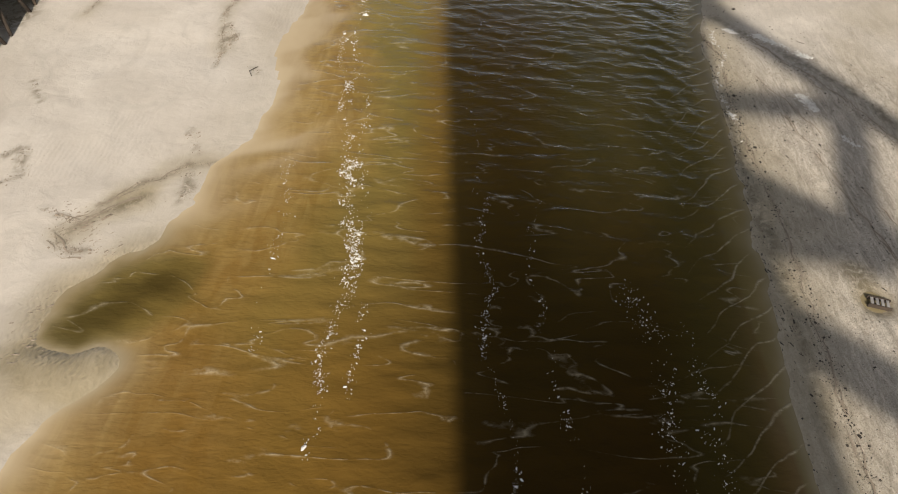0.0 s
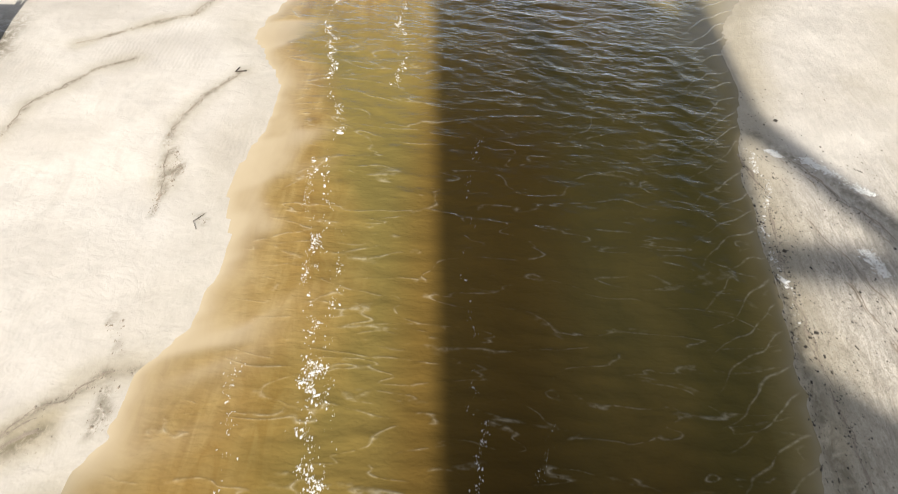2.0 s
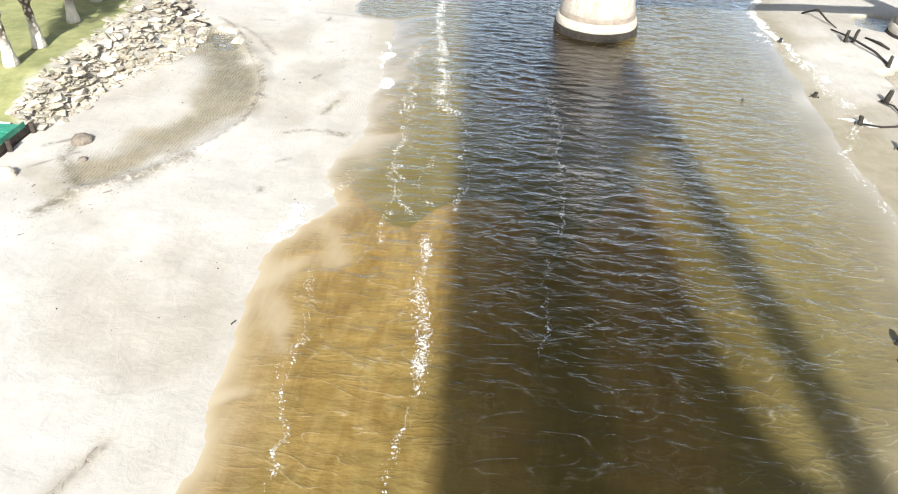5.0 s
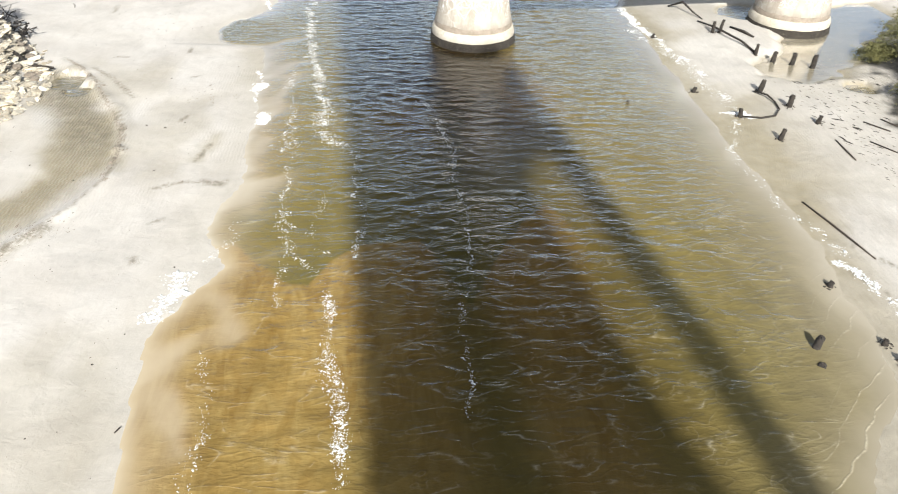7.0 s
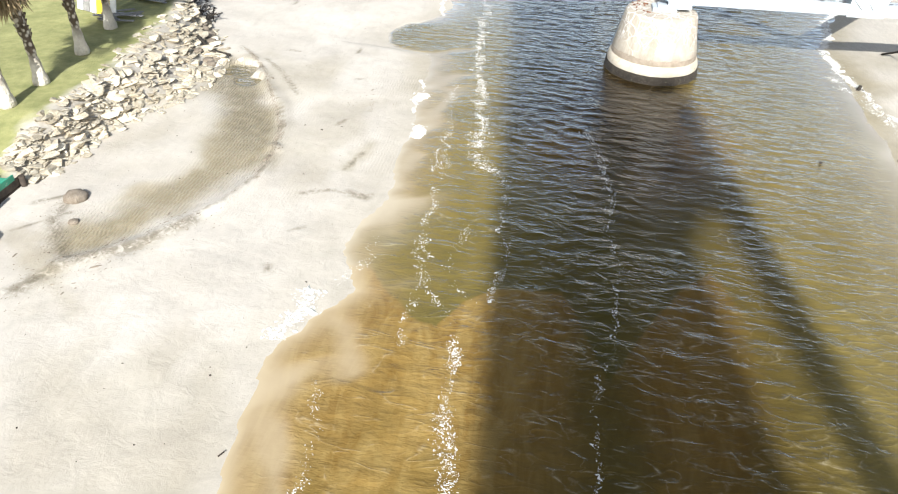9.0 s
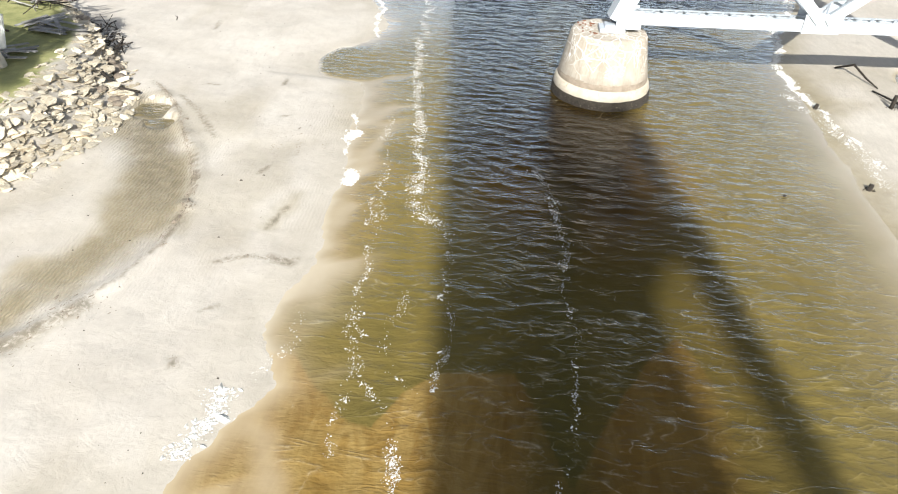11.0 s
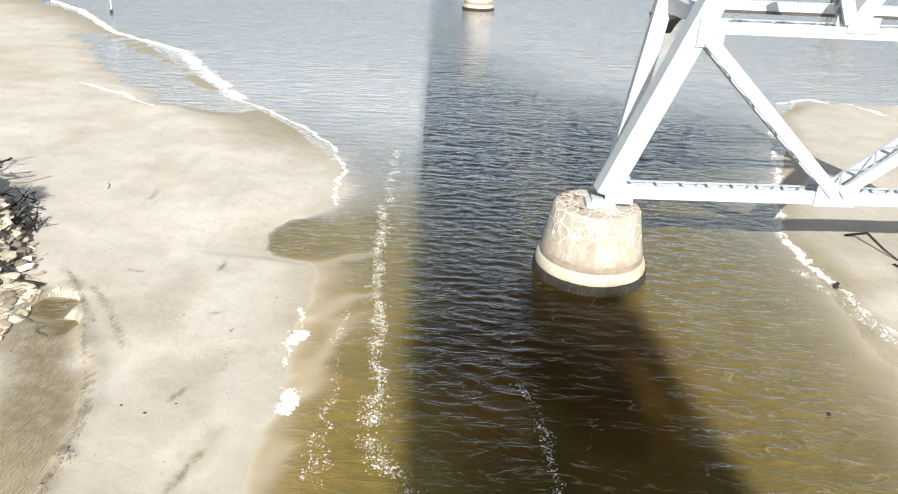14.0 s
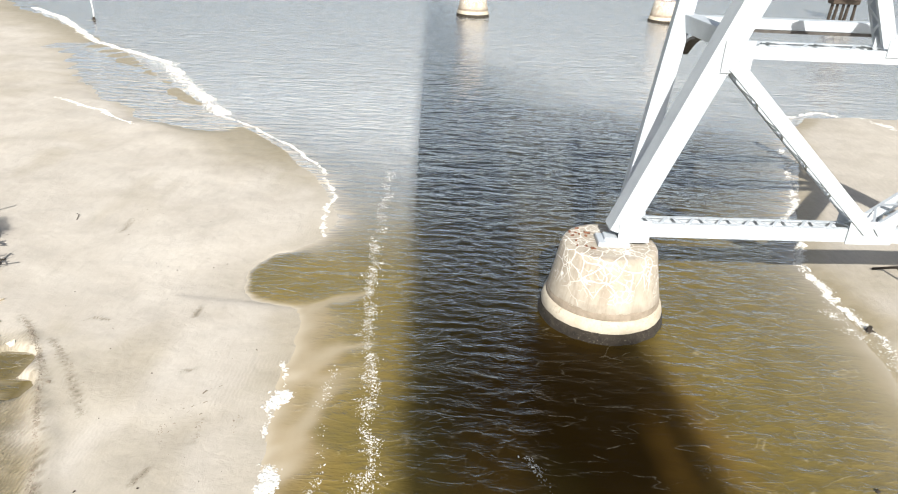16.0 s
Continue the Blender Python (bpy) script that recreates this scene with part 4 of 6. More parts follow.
def bascule_leaf():
    top = thing("drawbridge_leaf", (0, 0, 0), "raised steel drawbridge leaf standing on end", "bridge")
    rows = [(-25.5, 7.4), (6, 7.7), (16, 8.1), (19, 8.3), (22, 8.5), (24.5, 8.4), (26.5, 7.7), (28.5, 7.2), (30.5, 6.7), (32, 6.45), (33.2, 6.3), (36, 5.95), (38, 5.75), (41.0, 5.3), (43.5, 6.3), (45.5, 6.4), (46.8, 5.6), (49, 5.4), (51, 6.0), (52.3, 5.0), (53.2, 3.1), (60, 2.8), (68, 2.5), (86, 1.6), (110, 0.3), (136, -2.0)]
    bm = bmesh.new()
    prev = None
    for sy, sx in rows:
        a, b = leaf_point(1.75 + SUN_SLOPE * sy, sy), leaf_point(sx, sy)
        ring = [bm.verts.new(p + Vector((0, o, 0))) for p in (a, b) for o in (-0.25, 0.25)]
        if prev:
            for i, j in ((0, 2), (2, 3), (3, 1), (1, 0)):
                bm.faces.new((prev[i], prev[j], ring[j], ring[i]))
        else:
            bm.faces.new((ring[0], ring[2], ring[3], ring[1]))
        prev = ring
    bm.faces.new((prev[0], prev[1], prev[3], prev[2]))
    part("deck", bm, M_STEEL, top)
    chord = [(8.9, 22.3), (8.75, 26), (8.55, 29.5), (8.25, 32.5), (7.8, 36.3), (7.25, 41), (6.65, 46), (6.2, 50), (5.6, 53)]
    for a, b in zip(chord, chord[1:]):
        bm = bmesh.new()
        add_beam(bm, leaf_point(*a), leaf_point(*b), 1.0, 0.5, (0, 1, 0))
        part("top_chord", bm, M_STEEL, top)
    for a, b, w in [((8.9, 22.5), (12.9, 15.4), 0.75), ((7.8, 17.4), (11.4, 17.3), 0.55), ((11.3, 17.2), (9.8, 11.6), 0.8), ((7.4, 14.5), (10.0, 12.2), 0.75),
                    ((7.4, 12.2), (11.6, 12.2), 0.6), ((7.4, 10.1), (9.9, 7.8), 0.8), ((12.9, 15.4), (13.5, 6), 0.7), ((5.6, 43.3), (7.0, 44.0), 0.9), ((7.4, 3.5), (12, 0), 0.8),
                    ((6.6, 24), (8.7, 27), 0.7), ((6.7, 28.6), (8.7, 26.6), 0.6), ((6.9, 21.5), (8.9, 22.4), 0.6)]:
        bm = bmesh.new()
        add_beam(bm, leaf_point(*a), leaf_point(*b), w, 0.5, (0, 1, 0))
        part("web_member", bm, M_STEEL, top)
    return top


bascule_leaf()


# ---- bridge ahead ----
def pier(x, y, far=False):
    top = thing("bridge_pier", (x, y, 0), "round tapered concrete bridge pier streaked with lime, standing in shallow water", "bridge pier", "bridge piers")
    bm = bmesh.new()
    add_lathe(bm, [(2.08, -2.0), (2.06, 0.0), (2.02, 0.32), (1.92, 0.40)], 44, 0.05, 3)
    part("footing", bm, M_BASE, top, "dark barnacled footing")
    bm = bmesh.new()
    add_lathe(bm, [(1.98, 0.35), (1.99, 0.43), (1.93, 0.68), (1.86, 0.74)], 44, 0.012, 4)
    part("ledge", bm, M_RING, top)
    bm = bmesh.new()
    add_lathe(bm, [(1.86, 0.70), (1.85, 0.80), (1.82, 1.0)], 44, 0.01, 5)
    part("tide_band", bm, M_BAND, top, "brown tide stain")
    bm = bmesh.new()
    add_lathe(bm, [(1.83, 0.97), (1.72, 1.5), (1.61, 2.1), (1.53, 2.5), (1.46, 2.60), (1.30, 2.63)], 44, 0.02, 6)
    part("shaft", bm, M_PIER, top)
    bm = bmesh.new()
    add_beam(bm, (-0.45, -0.1, 2.71), (0.55, -0.1, 2.71), 0.8, 0.16, bevel=0.02)
    add_beam(bm, (-0.25, -0.1, 2.83), (0.4, -0.1, 2.83), 0.5, 0.14, bevel=0.02)
    part("bearing", bm, M_PAINT, top)
    bm = bmesh.new()
    rnd = random.Random(8)
    for _ in range(14):
        a, r = rnd.uniform(2.2, 4.2), rnd.uniform(0.8, 1.4)
        p = Vector((math.cos(a) * r, math.sin(a) * r * 0.9, 2.64))
        m = pose(*p, rnd.uniform(0, 60), rnd.uniform(0, 60), rnd.uniform(0, 180)) @ Matrix.Diagonal((rnd.uniform(0.05, 0.16), rnd.uniform(0.04, 0.1), 0.05, 1))
        bmesh.ops.create_cube(bm, size=1, matrix=m)
    tagged(part("rust_scale", bm, M_RUST, top, "flaked rust and rubble on the pier top"), kind="stuff")
    return top


first_pier = pier(5.17, 54.75)
for px, py in ((21.75, 56.0), (0.75, 126.6), (25.4, 129.9)):
    copy_thing(first_pier, pose(px, py, 0, 0, 0, px * 31))


def truss():
    top = thing("truss_span", (5.2, 54.75, 0), "white-painted riveted steel truss span resting on round piers", "bridge", turn=3.7)
    side = Vector((0, 1, 0))

    def plates(name, a, b, w, d, off=0.0, laced="both", t=0.05):
        """A built-up member: two webs and the zigzag bars that tie them."""
        a, b = Vector(a), Vector(b)
        y = (b - a).normalized()
        across = y.cross(side).normalized()
        webs = []
        for s in (-1, 1):
            o = side * (off + s * d / 2)
            bm = bmesh.new()
            add_beam(bm, a + o, b + o, t, w, across)
            for e in ((-1, 1) if laced != "none" else ()):
                o2 = side * (off + s * (d / 2 - 0.055)) + across * e * (w / 2 - 0.016)
                add_beam(bm, a + o2, b + o2, 0.11, 0.03, across)
            webs.append(part(name, bm, M_PAINT, top))
        body = webs[0]
        length = (b - a).length
        n = max(3, int(length / (d * 0.75)))
        for e in {"both": (-1, 1), "up": (1,), "down": (-1,), "none": ()}[laced]:
            for i in range(n):
                bm = bmesh.new()
                s = 1 if i % 2 else -1
                p = a + y * (length * (i + 0.1) / n) + side * (off + s * d * 0.42) + across * e * (w / 2 + 0.005)
                q = a + y * (length * (i + 0.9) / n) + side * (off - s * d * 0.42) + across * e * (w / 2 + 0.005)
                add_beam(bm, p, q, 0.085, 0.015, across)
                part("lacing_bar", bm, M_PAINT, body)
        if laced == "none":
            bm = bmesh.new()
            for e in (-1, 1):
                o = side * off + across * e * (w / 2 + 0.008)
                add_beam(bm, a + o, b + o, d + 0.1, 0.02, across)
            part("cover_plate", bm, M_PAINT, body)
        return body

    def gusset(x, z, w, h, y):
        bm = bmesh.new()
        add_beam(bm, (x - w / 2, y, z), (x + w / 2, y, z), 0.035, h, (0, 0, 1), 0.01)
        part("gusset", bm, M_PAINT, top)

    low, mid, high = 3.2, 8.72, 11.0
    L0, L1, L2 = 0.25, 8.2, 16.8
    U1, U2 = 2.75, 14.1
    plates("bottom_chord", (L0 + 0.2, 0, low), (L1, 0, low), 0.46, 0.6)
    plates("bottom_chord", (L1, 0, low), (L2 - 0.2, 0, low), 0.46, 0.6)
    plates("end_post", (L0 - 0.1, 0, low - 0.15), (L0 + 0.385 * (high - low), 0, high), 0.66, 0.6, laced="none")
    plates("end_post", (L2 + 0.1, 0, low - 0.15), (L2 - 0.385 * (high - low), 0, high), 0.66, 0.6, laced="none")
    plates("diagonal", (U1 - 0.1, 0, mid - 0.3), (L1 - 0.1, 0, low + 0.2), 0.40, 0.85)
    plates("diagonal", (U2 + 0.1, 0, mid - 0.3), (L1 + 0.1, 0, low + 0.2), 0.40, 0.85)
    plates("middle_chord", (U1 + 0.3, 0, mid + 0.05), (U2 - 0.3, 0, mid + 0.05), 0.36, 0.95, 0.15)
    plates("hanger", (7.35, 0.4, mid + 0.25), (6.3, 0.4, 11.3), 0.4, 0.5)
    plates("hanger", (7.5, 0.4, mid + 0.25), (8.7, 0.4, 11.3), 0.5, 0.5, laced="none")
    for x, z, w, h in ((L0 + 0.35, low - 0.05, 1.0, 0.75), (L1, low + 0.12, 1.5, 0.8), (L2 - 0.35, low - 0.05, 1.0, 0.75), (U1 - 0.05, mid - 0.1, 0.85, 0.9), (U2 + 0.05, mid - 0.1, 0.85, 0.9), (7.45, mid + 0.3, 1.0, 0.5)):
        gusset(x, z, w, h, -0.37)
        gusset(x, z, w, h, 0.37)
    # raking posts that lean back from the same bearings, and the portal strut with its curved knee
    for sx in (1, -1):
        base = L0 if sx > 0 else L2
        bm = bmesh.new()
        a, b = Vector((base + 0.15 * sx, 0.3, low - 0.1)), Vector((base + 2.75 * sx, 5.0, 10.7))
        add_beam(bm, a, b, 0.58, 0.5, (0, -1, 0.6), 0.02)
        part("raking_post", bm, M_PAINT, top)
        bm = bmesh.new()
        hub = base + 2.55 * sx
        add_beam(bm, (hub, 0.3, mid + 0.25), (hub - 0.1 * sx, 4.1, mid + 0.25), 0.5, 0.55, (0, 0, 1), 0.02)
        part("portal_strut", bm, M_PAINT, top)
        bm = bmesh.new()
        knee = []
        for i in range(7):
            u = i / 6
            knee.append(Vector((hub - 0.15 * sx, 3.9 - 1.3 * u, mid - 0.75 + 0.7 * math.sin(u * math.pi / 2))))
        for p, q in zip(knee, knee[1:]):
            add_beam(bm, p, q, 0.34, 0.09, (0, 0, 1))
        part("knee_brace", bm, M_DARKSTEEL, top, "dark curved knee bracket")
    bm = bmesh.new()
    add_beam(bm, (L0 + 2.7, 4.1, mid + 0.3), (L2 - 2.7, 4.1, mid + 0.3), 0.5, 0.34, (0, 0, 1), 0.015)
    rear = part("rear_chord", bm, M_PAINT, top)
    # dark strip set along the underside of the rear chord
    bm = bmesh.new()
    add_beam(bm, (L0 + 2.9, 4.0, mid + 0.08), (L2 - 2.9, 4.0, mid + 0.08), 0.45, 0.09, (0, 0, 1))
    part("soffit_plate", bm, M_DARKSTEEL, rear, "dark strip along the underside")
    # rivet rows on the near faces
    bm = bmesh.new()
    for x0, x1, z in ((L0 + 0.8, L1 - 0.8, low + 0.21), (L0 + 0.8, L1 - 0.8, low - 0.21), (L1 + 0.8, L2 - 0.8, low + 0.21)):
        for i in range(int((x1 - x0) / 0.22)):
            m = Matrix.Translation((x0 + i * 0.22, -0.34, z)) @ Matrix.Diagonal((0.022, 0.012, 0.022, 1))
            bmesh.ops.create_cube(bm, size=2, matrix=m)
    tagged(part("rivets", bm, M_PAINT, top), kind="stuff")
    return top


truss()


def pile_bent(x, y):
    top = thing("pile_bent", (x, y, 0), "dark timber cap on leaning piles under a pale pedestal", "bridge pier", turn=8)
    bm = bmesh.new()
    add_beam(bm, (-2.5, 0, 2.6), (1.6, 0, 2.6), 1.5, 0.8, (0, 0, 1), 0.08)
    part("cap", bm, M_TIMBER, top)
    bm = bmesh.new()
    add_lathe(bm, [(1.7, 2.95), (1.6, 3.3), (0.95, 5.4), (0.7, 7.5)], 20)
    part("pedestal", bm, M_RING, top, "pale tapered concrete pedestal")
    rnd = random.Random(61)
    for i in range(5):
        bm = bmesh.new()
        px = -2.1 + i * 0.85 + rnd.uniform(-0.15, 0.15)
        add_tube(bm, [(px + rnd.uniform(-0.3, 0.3), rnd.uniform(-0.6, 0.6), -1.5), (px, 0, 2.3)], [0.26, 0.2], 8)
        part("pile", bm, M_PILE, top)


pile_bent(54.0, 142.0)


# ---- stumps and driftwood on the right bank ----
def stump(x, y, h, r, lean=0.0, way=0.0, seed=0, wet=True):
    rnd = random.Random(seed)
    top = thing("piling_stump", (x, y, ground_z(x, y)), "broken black rotten timber piling in wet sand", "piling", "rotten pilings", turn=way)
    bm = bmesh.new()
    pts = [(0, 0, -0.35), (lean * h * 0.3, 0, h * 0.35), (lean * h * 0.7, 0, h * 0.75), (lean * h, 0, h)]
    add_tube(bm, pts, [r * 1.1, r * 1.05, r * 1.0, r * 0.95], 9)
    for v in bm.verts:
        v.co += Vector((rnd.uniform(-1, 1), rnd.uniform(-1, 1), rnd.uniform(-1.5, 1.5) if v.co.z > h * 0.8 else 0)) * r * 0.22
    part("shaft", bm, M_PILE, top)
    bm = bmesh.new()
    for _ in range(5):
        a = rnd.uniform(0, 6.28)
        b = Vector((lean * h + math.cos(a) * r * 0.5, math.sin(a) * r * 0.5, h * 0.93))
        add_tube(bm, [b, b + Vector((rnd.uniform(-0.04, 0.04), rnd.uniform(-0.04, 0.04), h * rnd.uniform(0.06, 0.18)))], [r * 0.32, r * 0.07], 5)
    part("splinters", bm, M_PILE, top)
    bm = bmesh.new()
    for _ in range(14):
        a, d = rnd.uniform(0, 6.28), r * rnd.uniform(1.0, 2.6)
        m = pose(math.cos(a) * d, math.sin(a) * d, 0.02, rnd.uniform(0, 90), rnd.uniform(0, 90), 0) @ Matrix.Diagonal((r * rnd.uniform(0.15, 0.5), r * rnd.uniform(0.15, 0.4), 0.04, 1))
        bmesh.ops.create_cube(bm, size=1, matrix=m)
    tagged(part("root_litter", bm, M_PILE, top), kind="stuff")
    return top


STUMPS = [(17.95, 51.5, 0.5, 0.075, 0.05, 0), (18.6, 51.0, 0.5, 0.10, 0.12, 20), (19.35, 50.65, 0.55, 0.11, 0.06, 10), (20.1, 50.2, 0.62, 0.11, 0.04, 0),
          (17.1, 54.5, 0.55, 0.08, 0.05, 40), (17.45, 54.5, 0.6, 0.07, 0.3, 30), (16.25, 47.35, 0.5, 0.10, 0.2, 15), (16.7, 45.75, 0.46, 0.10, 0.12, 10),
          (17.05, 44.2, 0.3, 0.08, 0.3, 0), (15.15, 43.2, 0.42, 0.08, 0.2, 20), (10.9, 32.65, 0.42, 0.09, 0.22, 10), (14.5, 45.2, 0.3, 0.09, 0.4, 80), (13.6, 47.75, 0.2, 0.08, 0.4, 20), (12.5, 34.9, 0.16, 0.08, 0.3, 0),
          (12.65, 32.6, 0.14, 0.07, 0.3, 60), (10.48, 46.9, 0.2, 0.05, 0.5, 20), (10.3, 46.0, 0.12, 0.05, 0.5, 70), (14.05, 54.4, 0.18, 0.08, 0.3, 30), (12.72, 31.9, 0.2, 0.09, 0.4, 100), (10.75, 32.05, 0.12, 0.10, 0.2, 0)]
for i, (sx, sy, sh, sr, sl, sw) in enumerate(STUMPS):
    stump(sx, sy, sh, sr, sl, sw, 100 + i)


def drift(name, pts, radii, label, material=None, category="driftwood"):
    bm = bmesh.new()
    base = Vector((pts[0][0], pts[0][1], 0))
    lifted = [Vector((p[0], p[1], ground_z(p[0], p[1]) + p[2])) - base for p in pts]
    add_tube(bm, lifted, radii, 7)
    rnd = random.Random(len(pts) * 7 + int(pts[0][0] * 10))
    for v in bm.verts:
        v.co += Vector((rnd.uniform(-1, 1), rnd.uniform(-1, 1), rnd.uniform(-1, 1))) * radii[0] * 0.18
    me = bpy.data.meshes.new(name)
    bm.to_mesh(me)
    bm.free()
    me.materials.append(material or M_PILE)
    ob = new(name, me)
    ob.matrix_world = Matrix.Translation(base)
    return tagged(ob, label, category)


drift("drift_log", [(17.0, 56.2, 0.05), (17.3, 54.7, 0.2), (17.8, 52.8, 0.15), (18.0, 51.7, 0.05)], [0.03, 0.05, 0.055, 0.05], "long black waterlogged pole lying on wet sand")
drift("drift_log", [(18.3, 55.2, 0.04), (18.6, 54.3, 0.08), (18.8, 53.6, 0.04)], [0.04, 0.07, 0.05], "short dark driftwood log on wet sand")
drift("drift_branch", [(16.0, 47.3, 0.1), (16.3, 46.8, 0.12), (16.35, 46.2, 0.06), (16.2, 45.5, 0.05), (15.8, 45.0, 0.06), (15.2, 44.9, 0.08), (14.5, 45.2, 0.05)],
      [0.04, 0.04, 0.03, 0.03, 0.035, 0.04, 0.03], "curved black root stranded among the pilings")
drift("drift_branch", [(16.4, 58.9, 0.05), (16.9, 58.3, 0.45), (17.2, 57.4, 0.15), (17.4, 56.6, 0.03)], [0.05, 0.06, 0.04, 0.03], "arched dark driftwood branch on the sand bar")
drift("drift_branch", [(-13.0, 51.0, 0.12), (-13.8, 50.9, 0.15), (-14.6, 51.4, 0.2)], [0.05, 0.07, 0.08], "dark branch reaching out of the stones")
for pts in ([(13.87, 39.05, 0.01), (14.1, 37.8, 0.03), (14.25, 36.7, 0.03), (14.4, 35.9, 0.01)], [(17.0, 42.8, 0.01), (16.95, 42.0, 0.03), (16.9, 41.3, 0.02)], [(19.5, 42.1, 0.05), (20.2, 42.9, 0.3)], [(20.2, 42.5, 0.05), (20.9, 43.3, 0.35), (21.3, 43.9, 0.2)], [(18.9, 44.2, 0.01), (19.4, 43.3, 0.03)], [(19.7, 44.4, 0.01), (20.0, 43.5, 0.03)], [(18.2, 42.6, 0.01), (19.0, 41.2, 0.02)]):
    drift("drift_stick", pts, [0.025] * len(pts), "thin dark stick half sunk in mud", M_TIMBER)
for pts in ([(-4.25, 17.6, 0.01), (-4.4, 17.3, 0.05), (-4.3, 17.1, 0.02)], [(-4.6, 23.1, 0.02), (-4.85, 22.9, 0.08), (-4.8, 23.2, 0.03)],
            [(-14.9, 59.4, 0.01), (-15.0, 59.8, 0.06), (-15.2, 60.0, 0.02)], [(-5.0, 31.2, 0.01), (-4.9, 31.3, 0.06)]):
    drift("drift_stick", pts, [0.016 if pts[0][1] > 20 else 0.007] * len(pts), "small dark stick lying on pale sand", M_TIMBER)


def boulder(x, y, r, flat, name, label, seed):
    bm = bmesh.new()
    bmesh.ops.create_icosphere(bm, subdivisions=3, radius=r)
    for v in bm.verts:
        n = noise.fractal(v.co * (1.6 / r) + Vector((seed, 0, 0)), 1.0, 2.0, 4)
        v.co *= 1 + 0.16 * n
        v.co.z *= flat
    for f in bm.faces:
        f.smooth = True
    me = bpy.data.meshes.new(name)
    bm.to_mesh(me)
    bm.free()
    me.materials.append(M_BROWNROCK if "brown" in label else M_ROCK)
    ob = new(name, me)
    ob.matrix_world = pose(x, y, ground_z(x, y) + r * flat * 0.3, 0, 0, 35)
    return tagged(ob, label, "rock")


boulder(-12.85, 39.1, 0.34, 0.55, "boulder", "brown boulder half sunk in the sand", 4)
boulder(-12.25, 38.0, 0.15, 0.5, "stone", "small brown stone at the head of a scour trail", 9)
boulder(-14.0, 34.6, 0.28, 0.7, "stone", "pale block of stone at the foot of a timber wall", 2)
boulder(-13.9, 36.6, 0.3, 0.7, "stone", "pale block of stone at the foot of a timber wall", 6)
boulder(-12.4, 33.1, 0.2, 0.5, "stone", "pale stone lying on the sand", 12)


def sunken_crate():
    x, y = 9.68, 10.5
    top = thing("sunken_crate", (x, y, ground_z(x, y) + 0.05), "slatted crate sunk in a scour hole in the mud", "crate", turn=-14)
    for i in range(4):
        bm = bmesh.new()
        add_beam(bm, (-0.15 + i * 0.1, -0.09, 0.06), (-0.15 + i * 0.1, 0.09, 0.06), 0.06, 0.02, bevel=0.004)
        part("slat", bm, M_GREYWOOD, top)
    for s in (-1, 1):
        bm = bmesh.new()
        add_beam(bm, (-0.22, s * 0.11, 0.02), (0.22, s * 0.11, 0.02), 0.03, 0.10)
        part("side", bm, M_TIMBER, top)


sunken_crate()


def shrub(x, y, r, h, seed):
    rnd = random.Random(seed)
    top = thing("shrub", (x, y, ground_z(x, y)), "sprawling dry olive shrub on the dark marsh bank", "shrub", "bank shrubs")
    bm = bmesh.new()
    tips = []
    for _ in range(46):
        a, d = rnd.uniform(0, 6.28), r * math.sqrt(rnd.random())
        e = Vector((math.cos(a) * d, math.sin(a) * d, h * (1 - (d / r) ** 2) * rnd.uniform(0.6, 1.1) + 0.12))
        m = e * 0.5 + Vector((rnd.uniform(-0.2, 0.2), rnd.uniform(-0.2, 0.2), 0.25))
        add_tube(bm, [Vector((e.x * 0.1, e.y * 0.1, -0.05)), m, e], [0.035, 0.02, 0.007], 5, False)
        tips += [e, m.lerp(e, 0.6), m]
    part("branches", bm, M_GREYWOOD, top)
    bm = bmesh.new()
    for t in tips:
        for _ in range(34):
            p = t + Vector((rnd.gauss(0, 0.17), rnd.gauss(0, 0.17), rnd.gauss(0, 0.12)))
            m = pose(*p, rnd.uniform(0, 180), rnd.uniform(0, 180), rnd.uniform(0, 360)) @ Matrix.Diagonal((0.016, 0.085, 1, 1))
            vs = [bm.verts.new(m @ Vector(c)) for c in ((0, -1, 0), (1, 0, 0), (0, 1, 0), (-1, 0, 0))]
            bm.faces.new(vs)
    part("leaves", bm, M_SHRUB, top)


shrub(24.7, 49.3, 1.7, 1.5, 5)
shrub(25.9, 51.6, 1.7, 1.6, 6)
shrub(27.4, 54.0, 1.6, 1.3, 7)
shrub(23.9, 46.9, 1.3, 0.9, 8)
shrub(23.0, 44.4, 1.4, 1.0, 9)
shrub(22.4, 46.0, 0.9, 0.6, 10)
shrub(21.8, 43.6, 0.9, 0.6, 11)
shrub(21.7, 41.9, 1.0, 0.7, 12)
shrub(23.6, 51.0, 0.8, 0.7, 13)


